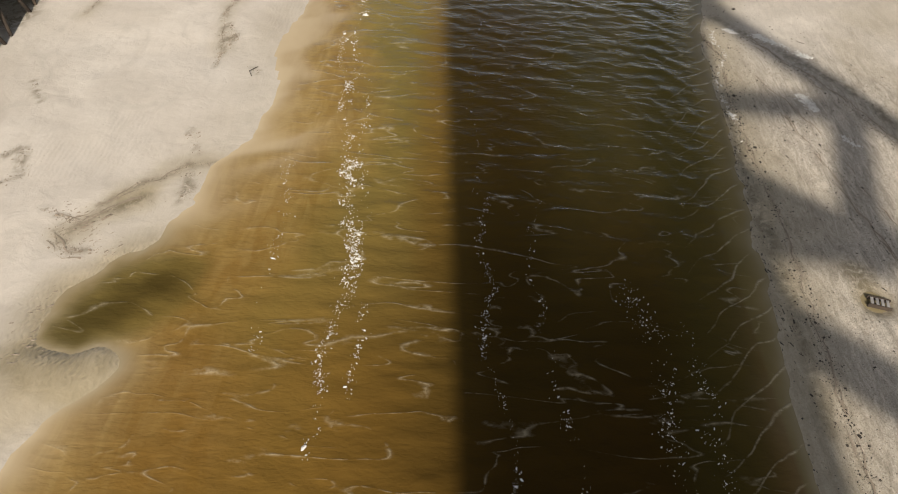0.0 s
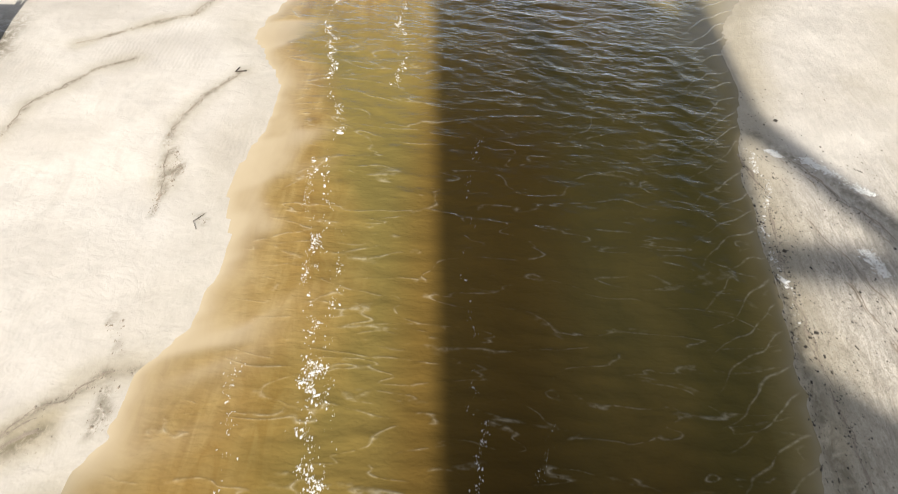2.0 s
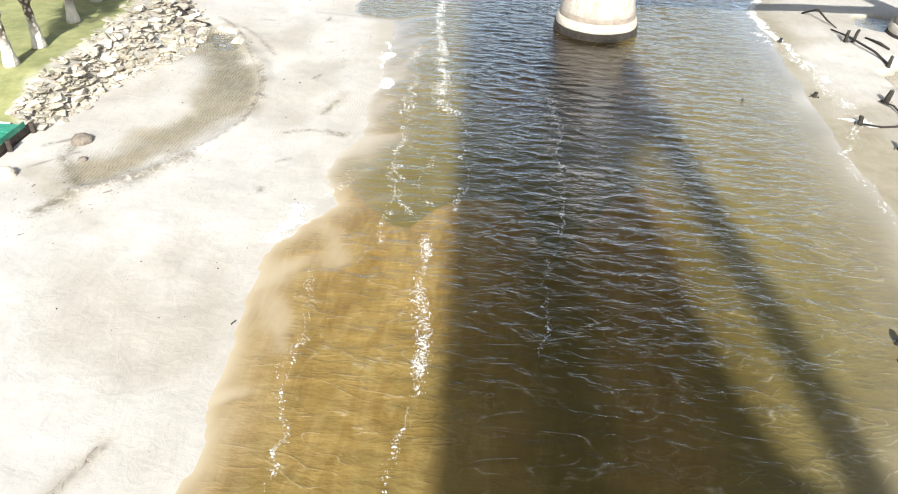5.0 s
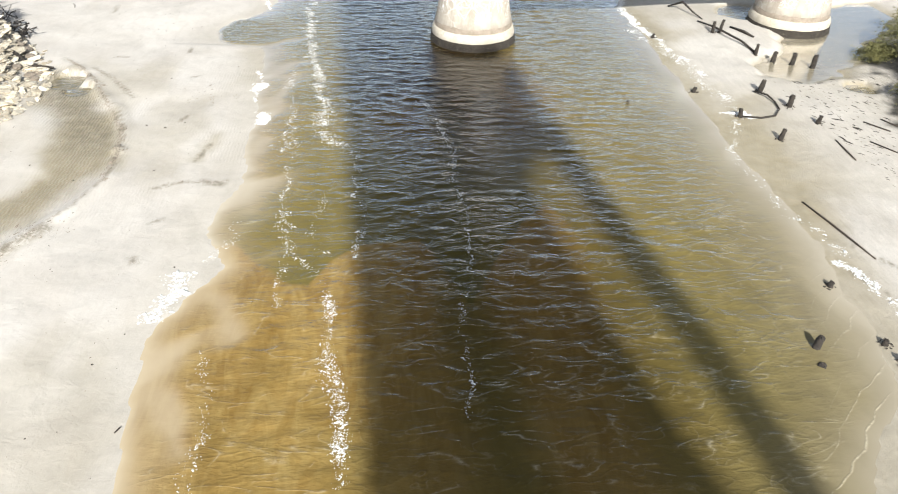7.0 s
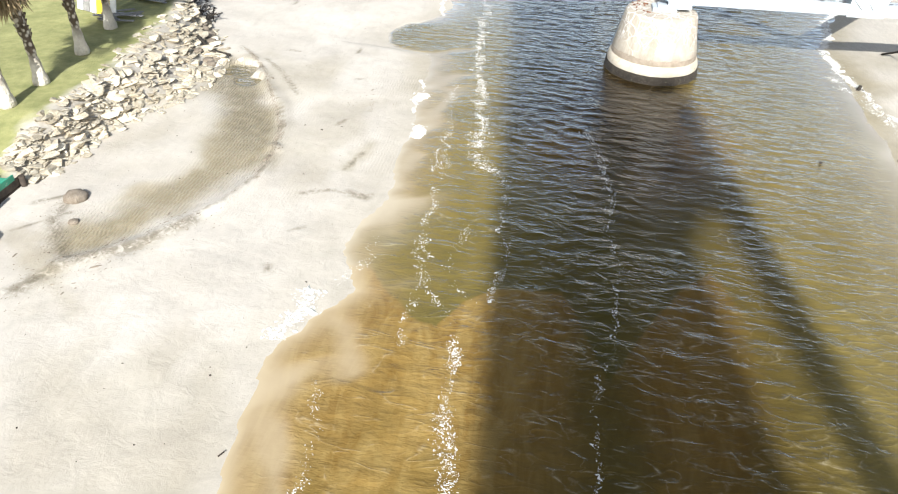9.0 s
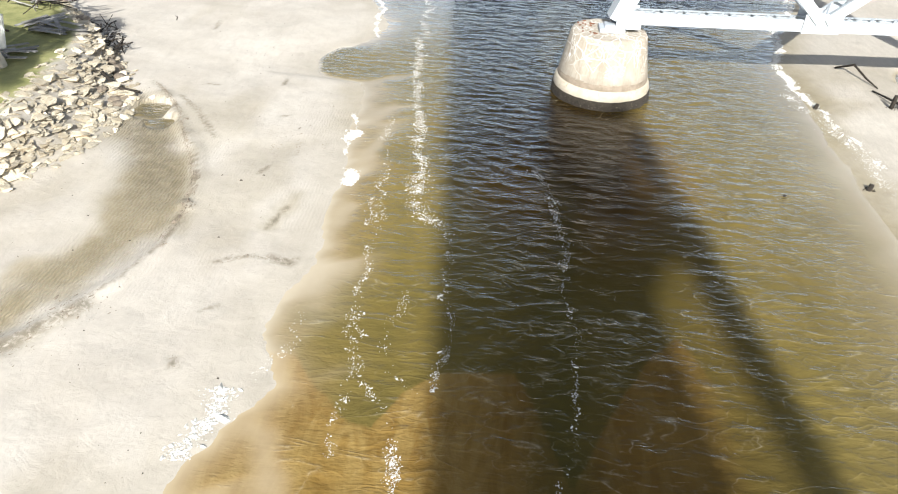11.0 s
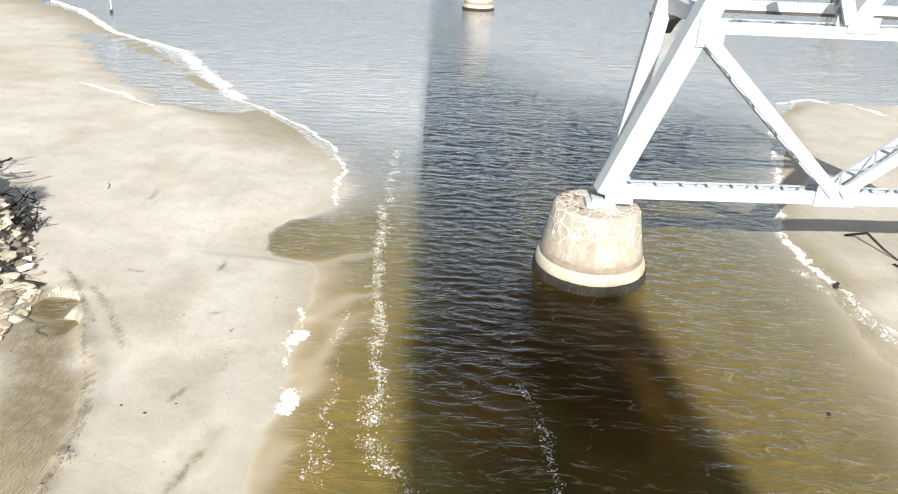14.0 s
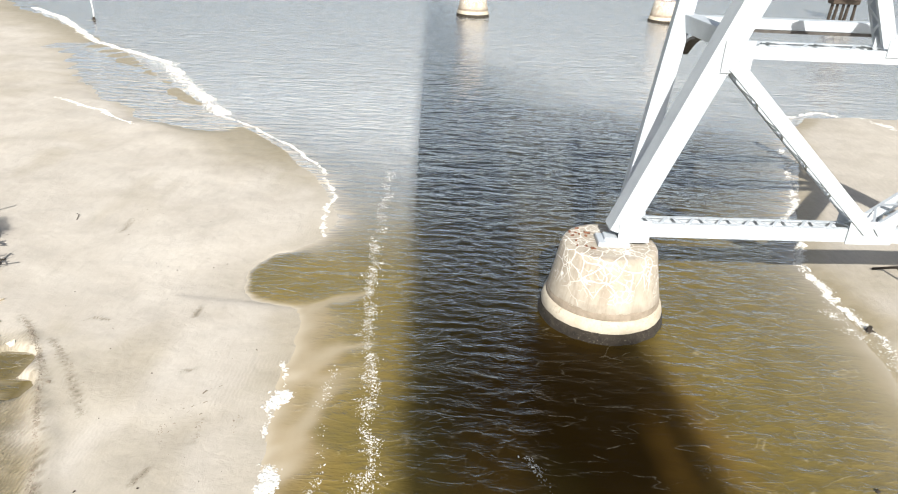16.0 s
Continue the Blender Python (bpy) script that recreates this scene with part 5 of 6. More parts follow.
# ---- lawn bank: stones, palms, timber wall, boards ----
def riprap():
    rnd = random.Random(77)
    shapes = []
    for i in range(12):
        bm = bmesh.new()
        for _ in range(11):
            v = Vector((rnd.gauss(0, 1), rnd.gauss(0, 1), rnd.gauss(0, 1))).normalized()
            bm.verts.new((v.x * rnd.uniform(0.8, 1.0), v.y * rnd.uniform(0.55, 0.8), v.z * rnd.uniform(0.16, 0.30)))
        hull = bmesh.ops.convex_hull(bm, input=list(bm.verts))
        bmesh.ops.delete(bm, geom=[v for v in bm.verts if not v.link_faces], context='VERTS')
        bmesh.ops.bevel(bm, geom=list(bm.edges), offset=0.018, segments=1, affect='EDGES')
        me = bpy.data.meshes.new("riprap_stone")
        bm.to_mesh(me)
        bm.free()
        me.materials.append(M_ROCK)
        shapes.append(me)
    made = 0
    for layer, (count, lo, hi) in enumerate(((205, 0.3, 0.58), (85, 0.18, 0.3))):
        for _ in range(count):
            y = rnd.uniform(39.7, 57.5)
            toe, top = float(table(RIPRAP_TOE, y)), float(table(LAWN_EDGE, y))
            u = rnd.uniform(-0.06, 1.0) if layer == 0 else rnd.uniform(-0.45, 1.3)
            x = toe + (top - toe) * u
            s = rnd.uniform(lo, hi)
            ob = new("riprap_stone", shapes[rnd.randrange(12)])
            ob.matrix_world = pose(x, y, ground_z(x, y) + s * rnd.uniform(-0.06, 0.14), rnd.uniform(-15, 15), rnd.uniform(-15, 15) + 20 * (u - 0.3), rnd.uniform(0, 360)) @ Matrix.Scale(s, 4)
            tagged(ob, "pale broken limestone block in the bank revetment", "rock", "revetment stones")
            made += 1
    # the rest of the heap, too many to tell apart
    verts, faces = [], []
    for _ in range(1100):
        y = rnd.uniform(39.6, 58.5)
        toe, top = float(table(RIPRAP_TOE, y)), float(table(LAWN_EDGE, y))
        x = toe + (top - toe) * rnd.triangular(-0.35, 1.35, 0.5)
        s = rnd.uniform(0.12, 0.34)
        m = pose(x, y, ground_z(x, y) + s * rnd.uniform(-0.1, 0.12), rnd.uniform(-18, 18), rnd.uniform(-18, 18), rnd.uniform(0, 360)) @ Matrix.Scale(s, 4)
        me = shapes[rnd.randrange(12)]
        k0 = len(verts)
        verts += [tuple(m @ v.co) for v in me.vertices]
        faces += [tuple(k0 + i for i in p.vertices) for p in me.polygons]
    me = bpy.data.meshes.new("rubble")
    me.from_pydata(verts, [], faces)
    me.materials.append(M_ROCK)
    tagged(new("rubble", me), "small pale limestone rubble filling the bank revetment", "rock", kind="stuff")


riprap()


def palm(x, y, h, lean, seed):
    rnd = random.Random(seed)
    top = thing("palm_tree", (x, y, ground_z(x, y)), "pale-trunked fan palm with a skirt of dead fronds on lawn", "palm tree", "palms on the lawn")
    bm = bmesh.new()
    pts, rad = [], []
    for i in range(15):
        u = i / 14
        pts.append((lean[0] * u * u * h, lean[1] * u * u * h, -0.1 + u * (h + 0.1)))
        rad.append(0.30 - 0.15 * min(1, u * 4) + 0.035 * (u > 0.45) + (0.015 if i % 2 else -0.012))
    add_tube(bm, pts, rad, 14)
    part("trunk", bm, M_TRUNK, top)
    crown = Vector(pts[-1])
    bm = bmesh.new()
    for i in range(70):
        a, z = rnd.uniform(0, 6.28), h * rnd.uniform(0.42, 0.95)
        u = z / h
        c = Vector((lean[0] * u * u * h, lean[1] * u * u * h, z))
        out = Vector((math.cos(a), math.sin(a), 0))
        add_beam(bm, c + out * 0.14, c + out * 0.24 + Vector((0, 0, 0.22)), 0.06, 0.025, out)
    part("leaf_boots", bm, M_TRUNK, top)

    def fan(bm, base, way, length, droop, blades):
        way = way.normalized()
        sidev = way.cross(Vector((0, 0, 1)))
        sidev = sidev.normalized() if sidev.length > 0.05 else Vector((1, 0, 0))
        hub = base + way * length * 0.45
        add_tube(bm, [base, hub], [0.018, 0.012], 4, False)
        for b in range(blades):
            ang = (b / (blades - 1) - 0.5) * 2.6
            d = (way * math.cos(ang) + sidev * math.sin(ang)).normalized()
            l = length * 0.62 * (0.75 + 0.25 * math.cos(ang))
            w = d.cross(Vector((0, 0, 1)))
            w = (w.normalized() if w.length > 0.05 else sidev) * 0.03
            mid_p = hub + d * l * 0.6 + Vector((0, 0, -droop * 0.1))
            end = hub + d * l + Vector((0, 0, -droop * rnd.uniform(0.3, 0.6)))
            vs = [bm.verts.new(p) for p in (hub, mid_p + w, end, mid_p - w)]
            bm.faces.new(vs)

    bm = bmesh.new()
    for i in range(30):
        a = rnd.uniform(0, 6.28)
        fan(bm, crown + Vector((0, 0, rnd.uniform(-0.4, -0.05))), Vector((math.cos(a), math.sin(a), rnd.uniform(-2.2, -0.9))), rnd.uniform(0.8, 1.2), 0.5, 9)
    part("dead_skirt", bm, M_SKIRT, top, "brown hanging dead fronds")
    bm = bmesh.new()
    for i in range(34):
        a = rnd.uniform(0, 6.28)
        fan(bm, crown, Vector((math.cos(a), math.sin(a), rnd.uniform(-0.4, 1.3))), rnd.uniform(1.2, 1.7), 0.5, 15)
    part("crown", bm, M_FROND, top)


palm(-16.95, 42.35, 3.9, (-0.06, 0.02), 1)
palm(-17.0, 44.25, 3.7, (-0.10, 0.03), 2)
palm(-17.25, 47.2, 3.8, (-0.05, 0.05), 3)
palm(-17.75, 50.1, 3.6, (0.02, 0.04), 4)


def timber_wall():
    top = thing("timber_bulkhead", (0, 0, 0), "dark creosoted plank wall at the edge of the lawn", "retaining wall")
    for i in range(2):
        bm = bmesh.new()
        z = 0.14 + i * 0.27
        add_beam(bm, (-14.80, 31.4, z), (-14.80, 39.5, z), 0.07, 0.25, bevel=0.008)
        part("plank", bm, M_TIMBER, top)
    for i in range(7):
        bm = bmesh.new()
        add_tube(bm, [(-14.70, 31.6 + i * 1.3, -0.3), (-14.70, 31.6 + i * 1.3, 0.58)], [0.1, 0.09], 8)
        part("post", bm, M_TIMBER, top)


timber_wall()


def green_walkway():
    top = thing("walkway", (-15.45, 35.3, 0.66), "green-painted metal walkway of ribbed plates on top of a timber wall", "walkway")
    for i in range(13):
        bm = bmesh.new()
        y = -4.0 + i * 0.62
        add_beam(bm, (-0.6, y, 0), (0.62, y, 0), 0.56, 0.05, bevel=0.012)
        part("deck_plate", bm, M_GREEN, top)
        bm = bmesh.new()
        add_beam(bm, (-0.5, y + 0.31, 0.03), (0.3, y + 0.31, 0.03), 0.07, 0.05, bevel=0.01)
        part("rib", bm, M_WHITE, top, "white cross rib")
    bm = bmesh.new()
    add_beam(bm, (0.66, -4.3, -0.04), (0.66, 3.9, -0.04), 0.05, 0.2, bevel=0.01)
    part("fascia", bm, M_GREEN, top)


green_walkway()


def bent_pipe():
    top = thing("standpipe", (-17.3, 39.3, ground_z(-17.3, 39.3)), "white bent pipe standing on the lawn", "pipe")
    bm = bmesh.new()
    add_tube(bm, [(0, 0, -0.1), (0, 0, 0.3), (-0.1, 0.05, 0.75), (-0.12, 0.1, 0.95)], [0.12, 0.10, 0.09, 0.09], 12)
    part("riser", bm, M_WHITE, top)
    bm = bmesh.new()
    add_tube(bm, [(-0.12, 0.1, 0.92), (0.2, 0.75, 0.98), (0.45, 1.35, 1.0)], [0.075, 0.07, 0.07], 12)
    part("arm", bm, M_WHITE, top)


bent_pipe()


def board_rack():
    top = thing("board_rack", (-19.3, 51.6, ground_z(-19.3, 51.6)), "white and yellow boards leaning side by side on a low rack", "board rack", turn=-20)
    for i, mat in enumerate((M_WHITE, M_GREYWOOD, M_WHITE, M_YELLOW, M_YELLOW, M_WHITE)):
        bm = bmesh.new()
        add_beam(bm, (-1.0 + i * 0.42, 0, 0.0), (-1.0 + i * 0.42, 0.35, 1.5), 0.38, 0.06, (0, -1, 0.2), 0.02)
        part("board", bm, mat, top)
    bm = bmesh.new()
    add_beam(bm, (-1.3, 0.3, 0.9), (1.4, 0.3, 0.9), 0.06, 0.06)
    part("rail", bm, M_TIMBER, top)


board_rack()


def lumber(x, y, turn, n, seed):
    rnd = random.Random(seed)
    top = thing("board_pile", (x, y, ground_z(x, y)), "loose heap of weathered grey boards on the grass", "lumber", "heaps of boards", turn)
    for i in range(n):
        bm = bmesh.new()
        a = rnd.uniform(-0.5, 0.5)
        c = Vector((rnd.uniform(-0.4, 0.4), -0.6 + i * 1.2 / n, 0.05 + rnd.uniform(0, 0.25)))
        d = Vector((math.cos(a), math.sin(a), rnd.uniform(-0.1, 0.1))) * rnd.uniform(0.5, 0.9)
        add_beam(bm, c - d, c + d, 0.16, 0.035, bevel=0.005)
        part("board", bm, M_GREYWOOD, top)


lumber(-18.0, 51.2, 20, 9, 3)
lumber(-18.6, 54.6, 60, 10, 4)
lumber(-17.4, 53.9, -30, 8, 5)


def brush_heap(x, y, r, h, seed):
    rnd = random.Random(seed)
    top = thing("brush_heap", (x, y, ground_z(x, y)), "tangled heap of dark dead branches beyond the stones", "brush heap", "brush heaps", rnd.uniform(0, 360))
    for _ in range(34):
        bm = bmesh.new()
        a, d = rnd.uniform(0, 6.28), r * math.sqrt(rnd.random()) * 0.7
        c = Vector((math.cos(a) * d, math.sin(a) * d, h * (1 - (d / r) ** 2) * rnd.uniform(0.1, 0.9) + 0.05))
        way = Vector((rnd.gauss(0, 1), rnd.gauss(0, 1), rnd.gauss(0, 0.35))).normalized() * r * rnd.uniform(0.25, 0.6)
        bend = Vector((rnd.gauss(0, 0.12), rnd.gauss(0, 0.12), rnd.gauss(0, 0.08)))
        w = rnd.uniform(0.02, 0.055)
        add_tube(bm, [c - way, c + bend, c + way], [w, w * 0.8, w * 0.4], 6)
        part("branch", bm, M_PILE if rnd.random() < 0.7 else M_GREYWOOD, top)


brush_heap(-17.6, 56.6, 1.5, 0.7, 1)
brush_heap(-19.6, 57.2, 1.7, 0.9, 2)
brush_heap(-21.6, 59.0, 1.9, 0.9, 3)
brush_heap(-16.2, 54.9, 1.1, 0.4, 4)
rnd_stone = random.Random(55)
for i in range(26):
    sy = rnd_stone.uniform(49.5, 58.0)
    sx = float(table(RIPRAP_TOE, sy)) - rnd_stone.uniform(-0.1, 0.9)
    boulder(sx, sy, rnd_stone.uniform(0.16, 0.36), 0.45, "stone", "dark brown weedy stone at the foot of the bank", 60 + i)


def marker_stake(x, y):
    top = thing("marker_stake", (x, y, 0), "thin white stake standing in shallow water", "stake")
    bm = bmesh.new()
    add_tube(bm, [(0, 0, -0.3), (0.05, 0, 1.0), (-0.12, 0, 3.1)], [0.07, 0.06, 0.05], 8)
    part("pole", bm, M_WHITE, top)
    bm = bmesh.new()
    add_tube(bm, [(0, 0, -0.2), (0, 0, 0.35)], [0.22, 0.12], 8)
    part("foot", bm, M_PILE, top, "dark weedy foot")


marker_stake(-38.3, 108.9)


def jetty():
    top = thing("jetty", (-11.3, 19.0, 0), "dark timber jetty on raking legs with teal railings", "jetty", turn=4)
    for i in range(16):
        bm = bmesh.new()
        add_beam(bm, (-2.4, -5 + i * 0.62, 1.45), (0.15, -5 + i * 0.62, 1.45), 0.55, 0.06, bevel=0.01)
        part("deck_board", bm, M_TIMBER, top)
    for i in range(6):
        y = -4.6 + i * 1.75
        for s in (-1, 1):
            bm = bmesh.new()
            add_tube(bm, [(0.35, y + s * 0.1, -0.2), (-0.05, y + s * 0.6, 1.5)], [0.045, 0.075], 8)
            part("leg", bm, M_TIMBER, top)
        bm = bmesh.new()
        add_beam(bm, (0.1, y, 1.5), (0.1, y, 2.5), 0.07, 0.07)
        part("rail_post", bm, M_GREEN, top)
    for z in (1.9, 2.45):
        bm = bmesh.new()
        add_beam(bm, (0.1, -4.8, z), (0.1, 4.6, z), 0.06, 0.09, bevel=0.01)
        part("rail", bm, M_GREEN, top, "teal rail")


jetty()


# ---- foam and small litter ----
def flakes(name, lines, label, seed, floor=False):
    """Many little flakes of foam strewn along drifting lines; each line: points, spread, flakes a metre, size."""
    rnd = np.random.RandomState(seed)
    cx, cy, cr = [], [], []
    for pts, spread, density, size in lines:
        for (ax, ay), (bx, by) in zip(pts, pts[1:]):
            n = max(2, int(math.hypot(bx - ax, by - ay) * density * 1.8))
            t = rnd.rand(n)
            clump = value_noise((ay + (by - ay) * t) * 2.3 + seed, np.full(n, seed * 1.7), seed)
            keep = rnd.rand(n) < 0.2 + 1.3 * smooth(0.35, 0.75, clump)
            sway = np.sin((ay + (by - ay) * t) * 1.9 + seed) * 0.10 + (value_noise((ay + (by - ay) * t) * 3.1, np.full(n, 4.0), seed + 3) - 0.5) * 0.22
            cx.append((ax + (bx - ax) * t + rnd.randn(n) * spread * 0.75 + np.round(rnd.rand(n) * 2 - 0.7) * spread * 0.8 + sway)[keep])
            cy.append((ay + (by - ay) * t)[keep])
            cr.append((min(size, 0.026 if name == "foam_streak" else 1.0) * 0.36 * np.exp(rnd.randn(n) * 0.55))[keep])
    cx, cy, cr = np.concatenate(cx), np.concatenate(cy), np.concatenate(cr)
    base = np.maximum(wave_height(cx, cy), shore_height(cx, cy)) + 0.006
    verts, faces = [], []
    for x, y, r, z in zip(cx, cy, cr, base):
        k0 = len(verts)
        n = 6
        a0 = rnd.rand() * 6.28
        for i in range(n):
            q = r * (0.55 + 0.6 * rnd.rand())
            a = 6.283 * i / n
            u, v = q * 1.5 * math.cos(a), q * 0.7 * math.sin(a)
            verts.append((x + u * math.cos(a0) - v * math.sin(a0), y + u * math.sin(a0) + v * math.cos(a0), z + 0.002))
        verts.append((x, y, z + r * 0.5))
        faces += [(k0 + i, k0 + (i + 1) % n, k0 + n) for i in range(n)]
    me = bpy.data.meshes.new(name)
    me.from_pydata(verts, [], faces)
    me.materials.append(M_FOAM)
    return tagged(new(name, me), label, "foam", kind="stuff")


FOAM = [
    ([(-3.4, 31.6), (-3.2, 30.3), (-2.6, 24.5), (-2.1, 22.5), (-1.95, 21.0), (-1.65, 15.8), (-1.45, 13.8)], 0.06, 60, 0.026),
    ([(-1.45, 14.0), (-1.0, 12.1), (-1.0, 10.6)], 0.09, 190, 0.026),
    ([(-1.0, 10.7), (-0.95, 8.8), (-1.1, 6.5)], 0.07, 60, 0.022),
    ([(-2.4, 19.8), (-1.9, 17.6), (-1.65, 16.2)], 0.05, 45, 0.022),
    ([(-1.1, 17.6), (-1.2, 15.5), (-0.5, 9.0), (-0.4, 7.6)], 0.06, 26, 0.022),
    ([(-2.6, 14.0), (-2.4, 11.0), (-2.5, 8.5)], 0.08, 22, 0.02),
    ([(-0.8, 35.6), (-0.8, 32.8), (-0.25, 29.8), (-0.75, 27.5), (-0.45, 24.8), (-0.5, 23.0)], 0.06, 45, 0.028),
    ([(-0.8, 33.4), (-0.3, 29.6)], 0.09, 95, 0.03),
    ([(-2.85, 59.0), (-2.6, 54.4), (-1.9, 49.9), (-1.5, 45.3)], 0.10, 110, 0.035),
    ([(-1.75, 46.6), (-1.3, 44.3), (-0.4, 43.2)], 0.22, 200, 0.035),
    ([(-0.4, 43.2), (0.0, 38.5), (-0.1, 37.0)], 0.07, 70, 0.03),
    ([(-2.4, 40.9), (-2.2, 38.0), (-1.15, 36.4), (-0.9, 35.0), (-0.65, 33.2), (-0.3, 29.8)], 0.07, 60, 0.03),
    ([(-0.95, 35.2), (-0.65, 33.2), (-0.35, 30.2)], 0.09, 110, 0.03),
    ([(-2.65, 46.4), (-2.5, 43.8), (-2.53, 40.6), (-2.2, 37.5), (-2.1, 35.0)], 0.07, 42, 0.028),
    ([(-1.3, 40.5), (-1.4, 37.5), (-0.6, 36.9)], 0.08, 30, 0.026),
    ([(2.2, 47.5), (2.95, 45.1), (3.0, 42.0)], 0.09, 90, 0.03),
    ([(3.0, 42.0), (3.18, 38.0), (2.5, 34.0), (2.4, 31.0)], 0.05, 40, 0.028),
    ([(-3.9, 39.3), (-3.8, 38.2), (-4.1, 36.9)], 0.10, 55, 0.03),
    ([(-3.6, 33.6), (-3.3, 31.0), (-3.3, 29.0)], 0.07, 40, 0.028),
    ([(-3.3, 67.6), (-2.95, 59.0), (-2.4, 52.4), (-1.7, 47.2)], 0.14, 130, 0.036),
    ([(-3.2, 51.0), (-2.7, 46.0), (-2.9, 43.0)], 0.09, 60, 0.03),
    ([(1.75, 13.0), (1.9, 9.2), (2.3, 6.9), (2.4, 5.0)], 0.05, 40, 0.02),
    ([(2.9, 13.0), (2.8, 9.5), (3.3, 7.4), (3.4, 5.5)], 0.06, 22, 0.02),
    ([(4.7, 10.8), (4.9, 9.3), (5.0, 7.2), (5.1, 5.5)], 0.14, 60, 0.02),
    ([(5.6, 9.8), (5.7, 7.8), (5.8, 6.0)], 0.10, 35, 0.02),
    ([(1.6, 21.0), (1.5, 16.0), (1.7, 13.0)], 0.05, 12, 0.02),
]
for i, line in enumerate(FOAM):
    flakes("foam_streak", [line], "thin streak of white foam flecks drifting on brown water", 200 + i)
shore_foam = [
    ([(-5.0, 59.5), (-5.45, 60.6), (-5.35, 63.6), (-6.5, 67.1), (-8.2, 69.8), (-10.9, 72.9), (-14.6, 76.3)], 0.07, 90, 0.06),
    ([(-14.6, 76.3), (-16.2, 78.9), (-20.1, 84.8), (-23.9, 90.9)], 0.40, 150, 0.08),
    ([(-23.9, 90.9), (-32.6, 97.4), (-42.2, 109.8), (-48.2, 115.4)], 0.30, 150, 0.10),
    ([(-25.3, 77.5), (-22.5, 75.7), (-21.5, 75.4), (-18.6, 72.6)], 0.14, 110, 0.075),
    ([(14.9, 62.7), (15.2, 63.8), (17.1, 67.9), (18.4, 72.3), (19.2, 75.2)], 0.12, 110, 0.05),
    ([(22.7, 82.7), (25.4, 84.8), (27.7, 82.7), (28.7, 80.1)], 0.22, 90, 0.07),
    ([(14.9, 62.7), (13.7, 58.7), (13.85, 56.6), (14.0, 54.5)], 0.14, 260, 0.045),
    ([(14.0, 54.5), (14.35, 52.2), (14.5, 50.5), (14.85, 49.3)], 0.12, 120, 0.04),
    ([(-4.25, 49.5), (-4.2, 48.7)], 0.14, 700, 0.06),
    ([(-4.55, 50.9), (-4.35, 50.0), (-4.3, 48.7), (-4.2, 47.4)], 0.05, 60, 0.05),
    ([(-3.95, 46.7), (-3.85, 45.6)], 0.14, 700, 0.055),
    ([(-4.7, 36.6), (-5.2, 34.6)], 0.20, 230, 0.045),
    ([(14.2, 45.7), (14.9, 45.0)], 0.22, 500, 0.05),
    ([(13.4, 36.0), (13.7, 33.6)], 0.12, 200, 0.04),
    ([(14.6, 45.4), (13.4, 43.6), (12.9, 41.5), (13.1, 39.0), (13.4, 37.4), (13.7, 36.1)], 0.14, 50, 0.032),
    ([(13.2, 55.8), (13.6, 53.7), (14.2, 51.4), (14.4, 48.0), (14.6, 45.6)], 0.22, 90, 0.032),
    ([(8.75, 21.2), (8.45, 19.0), (8.2, 17.0), (8.0, 15.0)], 0.06, 60, 0.024),
    ([(10.0, 20.9), (10.7, 20.0), (11.0, 19.5)], 0.12, 380, 0.04),
    ([(9.0, 21.2), (9.3, 20.9)], 0.10, 380, 0.04),
    ([(10.1, 17.7), (10.4, 16.9)], 0.10, 320, 0.035),
    ([(10.9, 16.0), (11.0, 15.5)], 0.08, 200, 0.03),
    ([(8.05, 16.8), (8.2, 16.5)], 0.06, 320, 0.035),
]
for i, line in enumerate(shore_foam):
    flakes("shore_foam", [(line[0], line[1] * 0.8, line[2], line[3] * 1.15)], "patch of white foam left at the water's edge", 300 + i)


def litter(name, region, count, size, material, label, seed, stretch=1.0, heading=None):
    rnd = random.Random(seed)
    bm = bmesh.new()
    pts = []
    while len(pts) < count:
        x, y = region(rnd)
        pts.append((x, y, size * math.exp(rnd.gauss(0, 0.5))))
    zs = shore_height(np.array([p[0] for p in pts]), np.array([p[1] for p in pts]))
    verts, faces = [], []
    for (x, y, r), z in zip(pts, zs):
        k0 = len(verts)
        a = rnd.uniform(0, 6.28) if heading is None else rnd.gauss(heading, 0.3)
        c, s, e = math.cos(a), math.sin(a), rnd.uniform(0.4, 1.0) / stretch
        r *= stretch ** 0.5
        for u, v, w in ((-1, -e, 0), (1, -e, 0), (1, e, 0), (-1, e, 0), (rnd.uniform(-0.3, 0.3), 0, rnd.uniform(0.5, 0.9) / stretch)):
            verts.append((x + r * (u * c - v * s), y + r * (u * s + v * c), z - 0.004 + r * w))
        faces += [(k0, k0 + 1, k0 + 4), (k0 + 1, k0 + 2, k0 + 4), (k0 + 2, k0 + 3, k0 + 4), (k0 + 3, k0, k0 + 4)]
    bm.free()
    me = bpy.data.meshes.new(name)
    me.from_pydata(verts, [], faces)
    me.materials.append(material)
    return tagged(new(name, me), label, "debris", kind="stuff")


def tide_line(rnd):
    y = rnd.uniform(4, 24)
    x = float(table(RIGHT_SHORE, y)) + abs(rnd.gauss(0.5, 0.7))
    return x, y


def flat_right(rnd):
    return rnd.uniform(8.2, 16), rnd.uniform(4, 26)


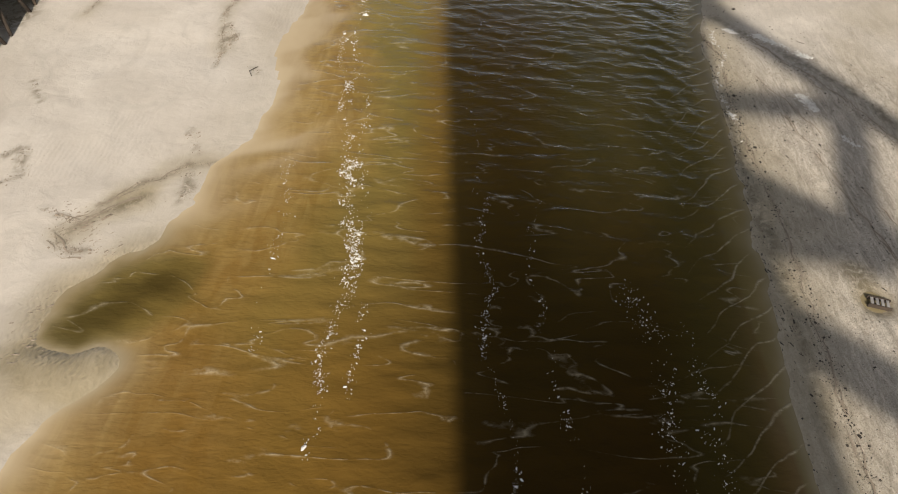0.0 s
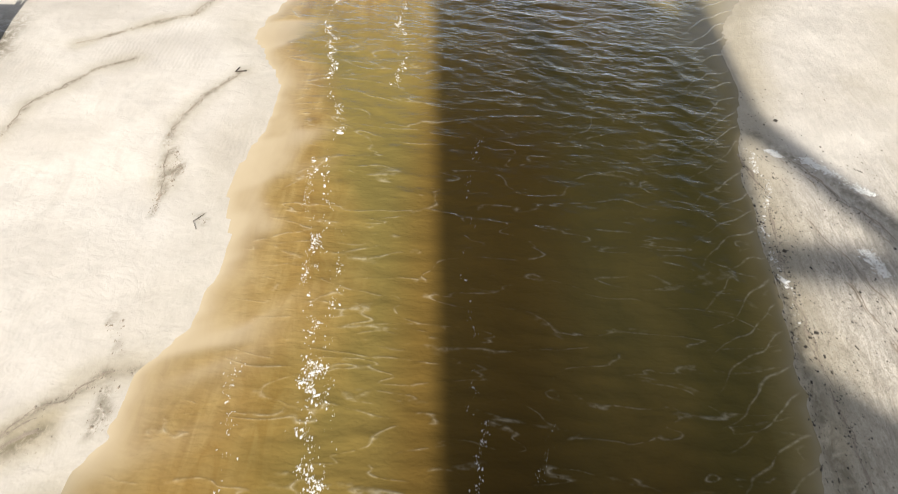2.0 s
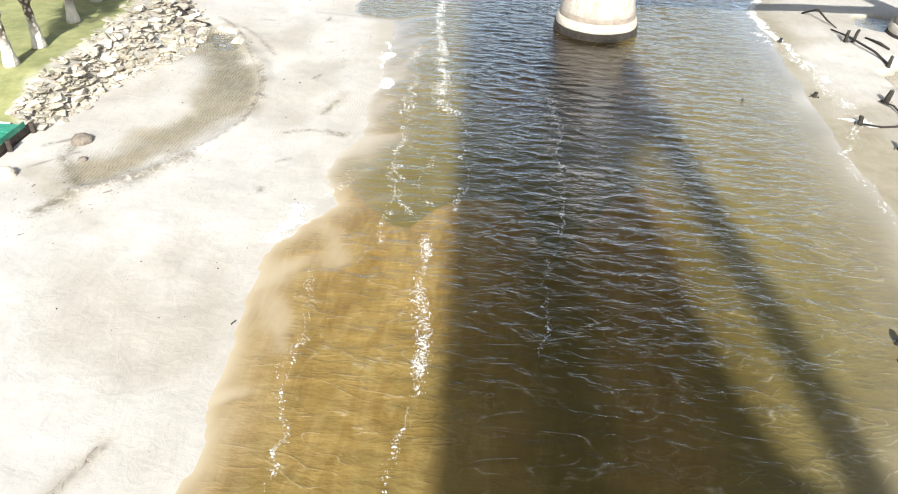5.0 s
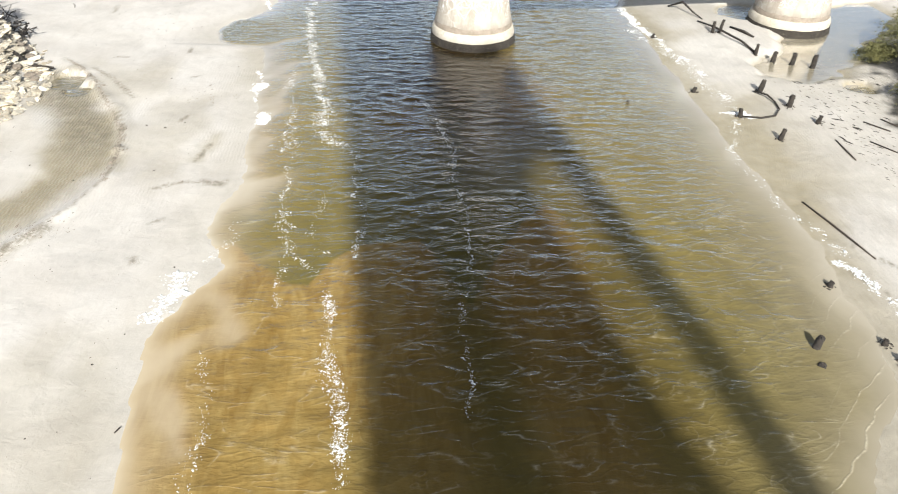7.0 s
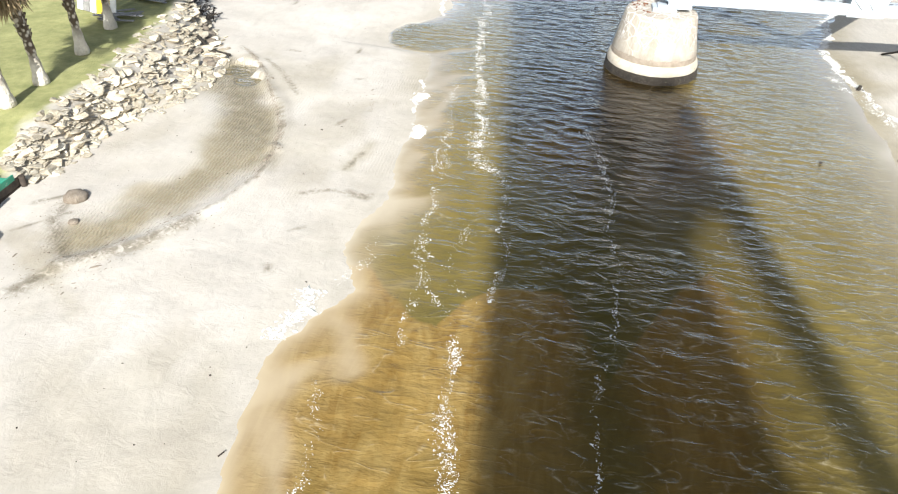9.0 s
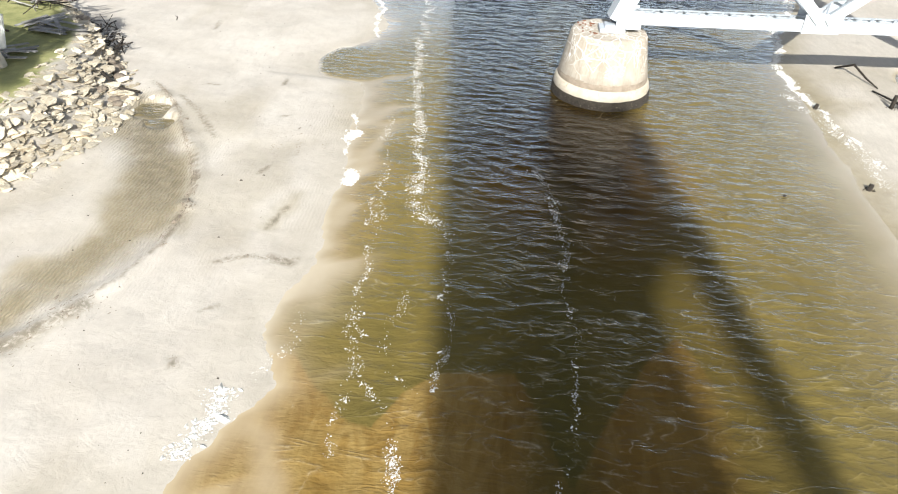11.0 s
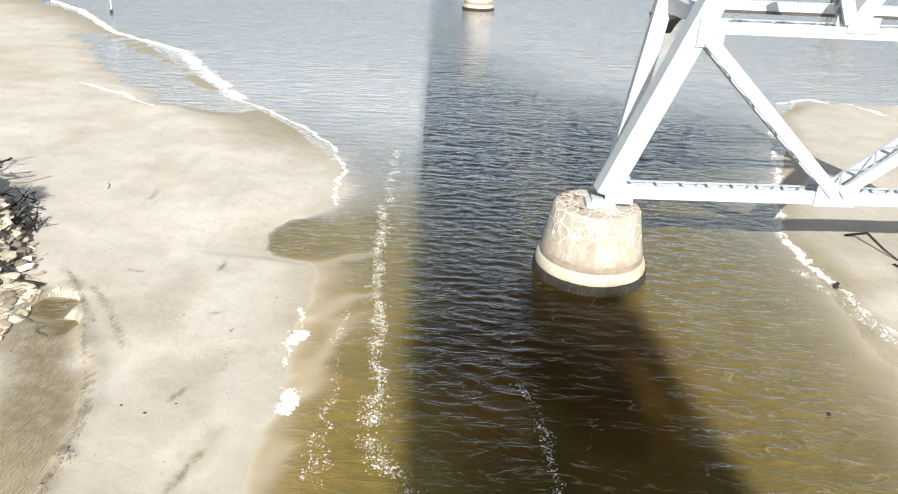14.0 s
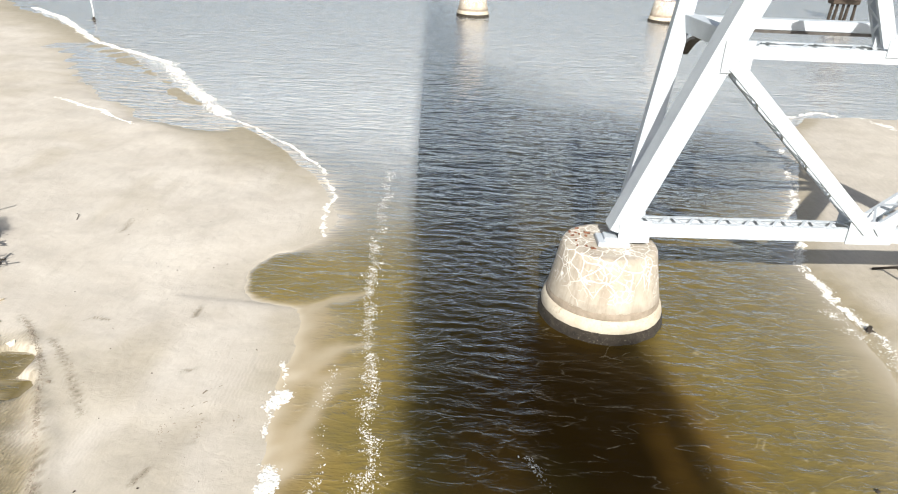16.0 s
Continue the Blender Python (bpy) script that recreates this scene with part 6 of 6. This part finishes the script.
def flat_left(rnd):
    y = rnd.uniform(30, 62)
    return rnd.uniform(-13, float(table(LEFT_SHORE, y)) - 0.4), y


def marsh(rnd):
    return 17.2 + abs(rnd.gauss(0, 3.2)), rnd.uniform(38, 48.5)


litter("mud_clods", tide_line, 1500, 0.011, M_PILE, "small dark clods along the tide line", 11)
litter("mud_clods", flat_right, 1200, 0.009, M_PILE, "small dark clods strewn on the mud bank", 12)
litter("shell_litter", flat_left, 300, 0.014, M_TIMBER, "scattered dark shell bits on pale sand", 13)
litter("marsh_litter", marsh, 700, 0.030, M_PILE, "dark plant litter on the marsh bank", 14, 4.0, -0.9)


def wrack(points, spread, density, seed):
    """Fine dark bits left by the tide along one line."""
    rnd = random.Random(seed)
    rows = []
    for (ax, ay), (bx, by) in zip(points, points[1:]):
        run = math.hypot(bx - ax, by - ay)
        for _ in range(int(run * density * 3.6)):
            f = rnd.random()
            y = ay + (by - ay) * f
            if rnd.random() < 0.15 + 0.85 * float(value_noise(np.array([y * 1.7 + seed]), np.array([ax * 3.0]), seed)[0]):
                rows.append((ax + (bx - ax) * f + rnd.gauss(0, spread), y + rnd.gauss(0, spread * 0.6)))
    return rows


for i, (points, spread, density) in enumerate(WRACK):
    strewn = wrack(points, spread, density, 400 + i)
    litter("tide_wrack", lambda rnd: strewn[rnd.randrange(len(strewn))], len(strewn), 0.0085, M_BROWNROCK if points[0][0] < 0 else M_PILE, "thin line of dark wrack left by the tide on sand", 400 + i)


# short dark dashes: tide crumbs, and ripple shadows drawn as dark bits
DASHES = [
    ([(-12.4, 33.6), (-11.0, 35.4), (-9.9, 37.4), (-9.1, 39.2)], 0.42, 40, 0.95),
    ([(-13.2, 35.0), (-12.0, 36.6), (-10.6, 38.0)], 0.45, 26, 0.95),
    ([(-8.4, 41.5), (-8.1, 43.4), (-8.7, 45.4)], 0.07, 40, 1.6),
    ([(-7.6, 47.2), (-6.4, 48.6), (-5.4, 49.6)], 0.40, 10, 0.9),
    ([(8.5, 21.6), (9.4, 18.0), (10.2, 14.0), (11.2, 9.0)], 0.45, 34, 1.9),
    ([(8.2, 20.5), (8.0, 16.5), (7.8, 12.5), (7.6, 9.0)], 0.12, 46, 1.75),
    ([(10.6, 21.0), (12.0, 18.0), (12.8, 14.0)], 0.35, 24, 2.0),
    ([(-6.9, 11.8), (-6.2, 11.2), (-5.7, 10.6)], 0.22, 60, 0.7),
    ([(-6.4, 9.6), (-6.0, 8.6), (-6.2, 8.0)], 0.30, 60, 0.5),
]
for i, (points, spread, density, heading) in enumerate(DASHES):
    combed = wrack(points, spread, density, 700 + i)
    litter("silt_dashes", lambda rnd: combed[rnd.randrange(len(combed))], len(combed), 0.016 if points[0][0] < 0 else 0.011, M_BROWNROCK if points[0][0] < 0 else M_PILE, "short dark bits on pale sand, in part drawn for ripple shadows", 700 + i, 3.2, heading)


def rill(points, seed):
    """A thin dark rill that wanders over the sand, wider and narrower, broken in places."""
    rnd = random.Random(seed)
    verts, faces = [], []
    last = None
    for (ax, ay), (bx, by) in zip(points, points[1:]):
        n = max(3, int(math.hypot(bx - ax, by - ay) / 0.05))
        ux, uy = (bx - ax), (by - ay)
        length = math.hypot(ux, uy)
        for i in range(n):
            f = i / n
            x, y = ax + ux * f, ay + uy * f
            w = float(value_noise(np.array([y * 2.6 + seed]), np.array([x * 2.6]), seed)[0])
            off = (float(value_noise(np.array([y * 3.5]), np.array([x * 3.5 + seed]), seed + 1)[0]) - 0.5) * 0.16
            x, y = x - uy / length * off, y + ux / length * off
            half = 0.03 * max(0.0, w - 0.22) * rnd.uniform(0.4, 1.3)
            k0 = len(verts)
            verts += [(x - uy / length * half, y + ux / length * half), (x + uy / length * half, y - ux / length * half)]
            if last is not None and half > 0.001:
                faces.append((last, last + 1, k0 + 1, k0))
            last = k0
    zs = shore_height(np.array([v[0] for v in verts]), np.array([v[1] for v in verts])) + 0.012
    me = bpy.data.meshes.new("sand_rill")
    me.from_pydata([(v[0], v[1], float(z)) for v, z in zip(verts, zs)], [], faces)
    me.materials.append(M_BAND)
    return tagged(new("sand_rill", me), "thin dark drainage rill in pale sand", "rill", kind="stuff")


for i in (0, 1, 3, 4, 5, 6, 9, 14, 15, 16):
    for j in range(1 if WRACK[i][1] < 0.1 else 3):
        shift = random.Random(500 + 10 * i + j)
        dx, dy = shift.gauss(0, WRACK[i][1]) * (j > 0), shift.gauss(0, WRACK[i][1]) * (j > 0)
        rill([(px + dx, py + dy) for px, py in WRACK[i][0]], 600 + 10 * i + j)
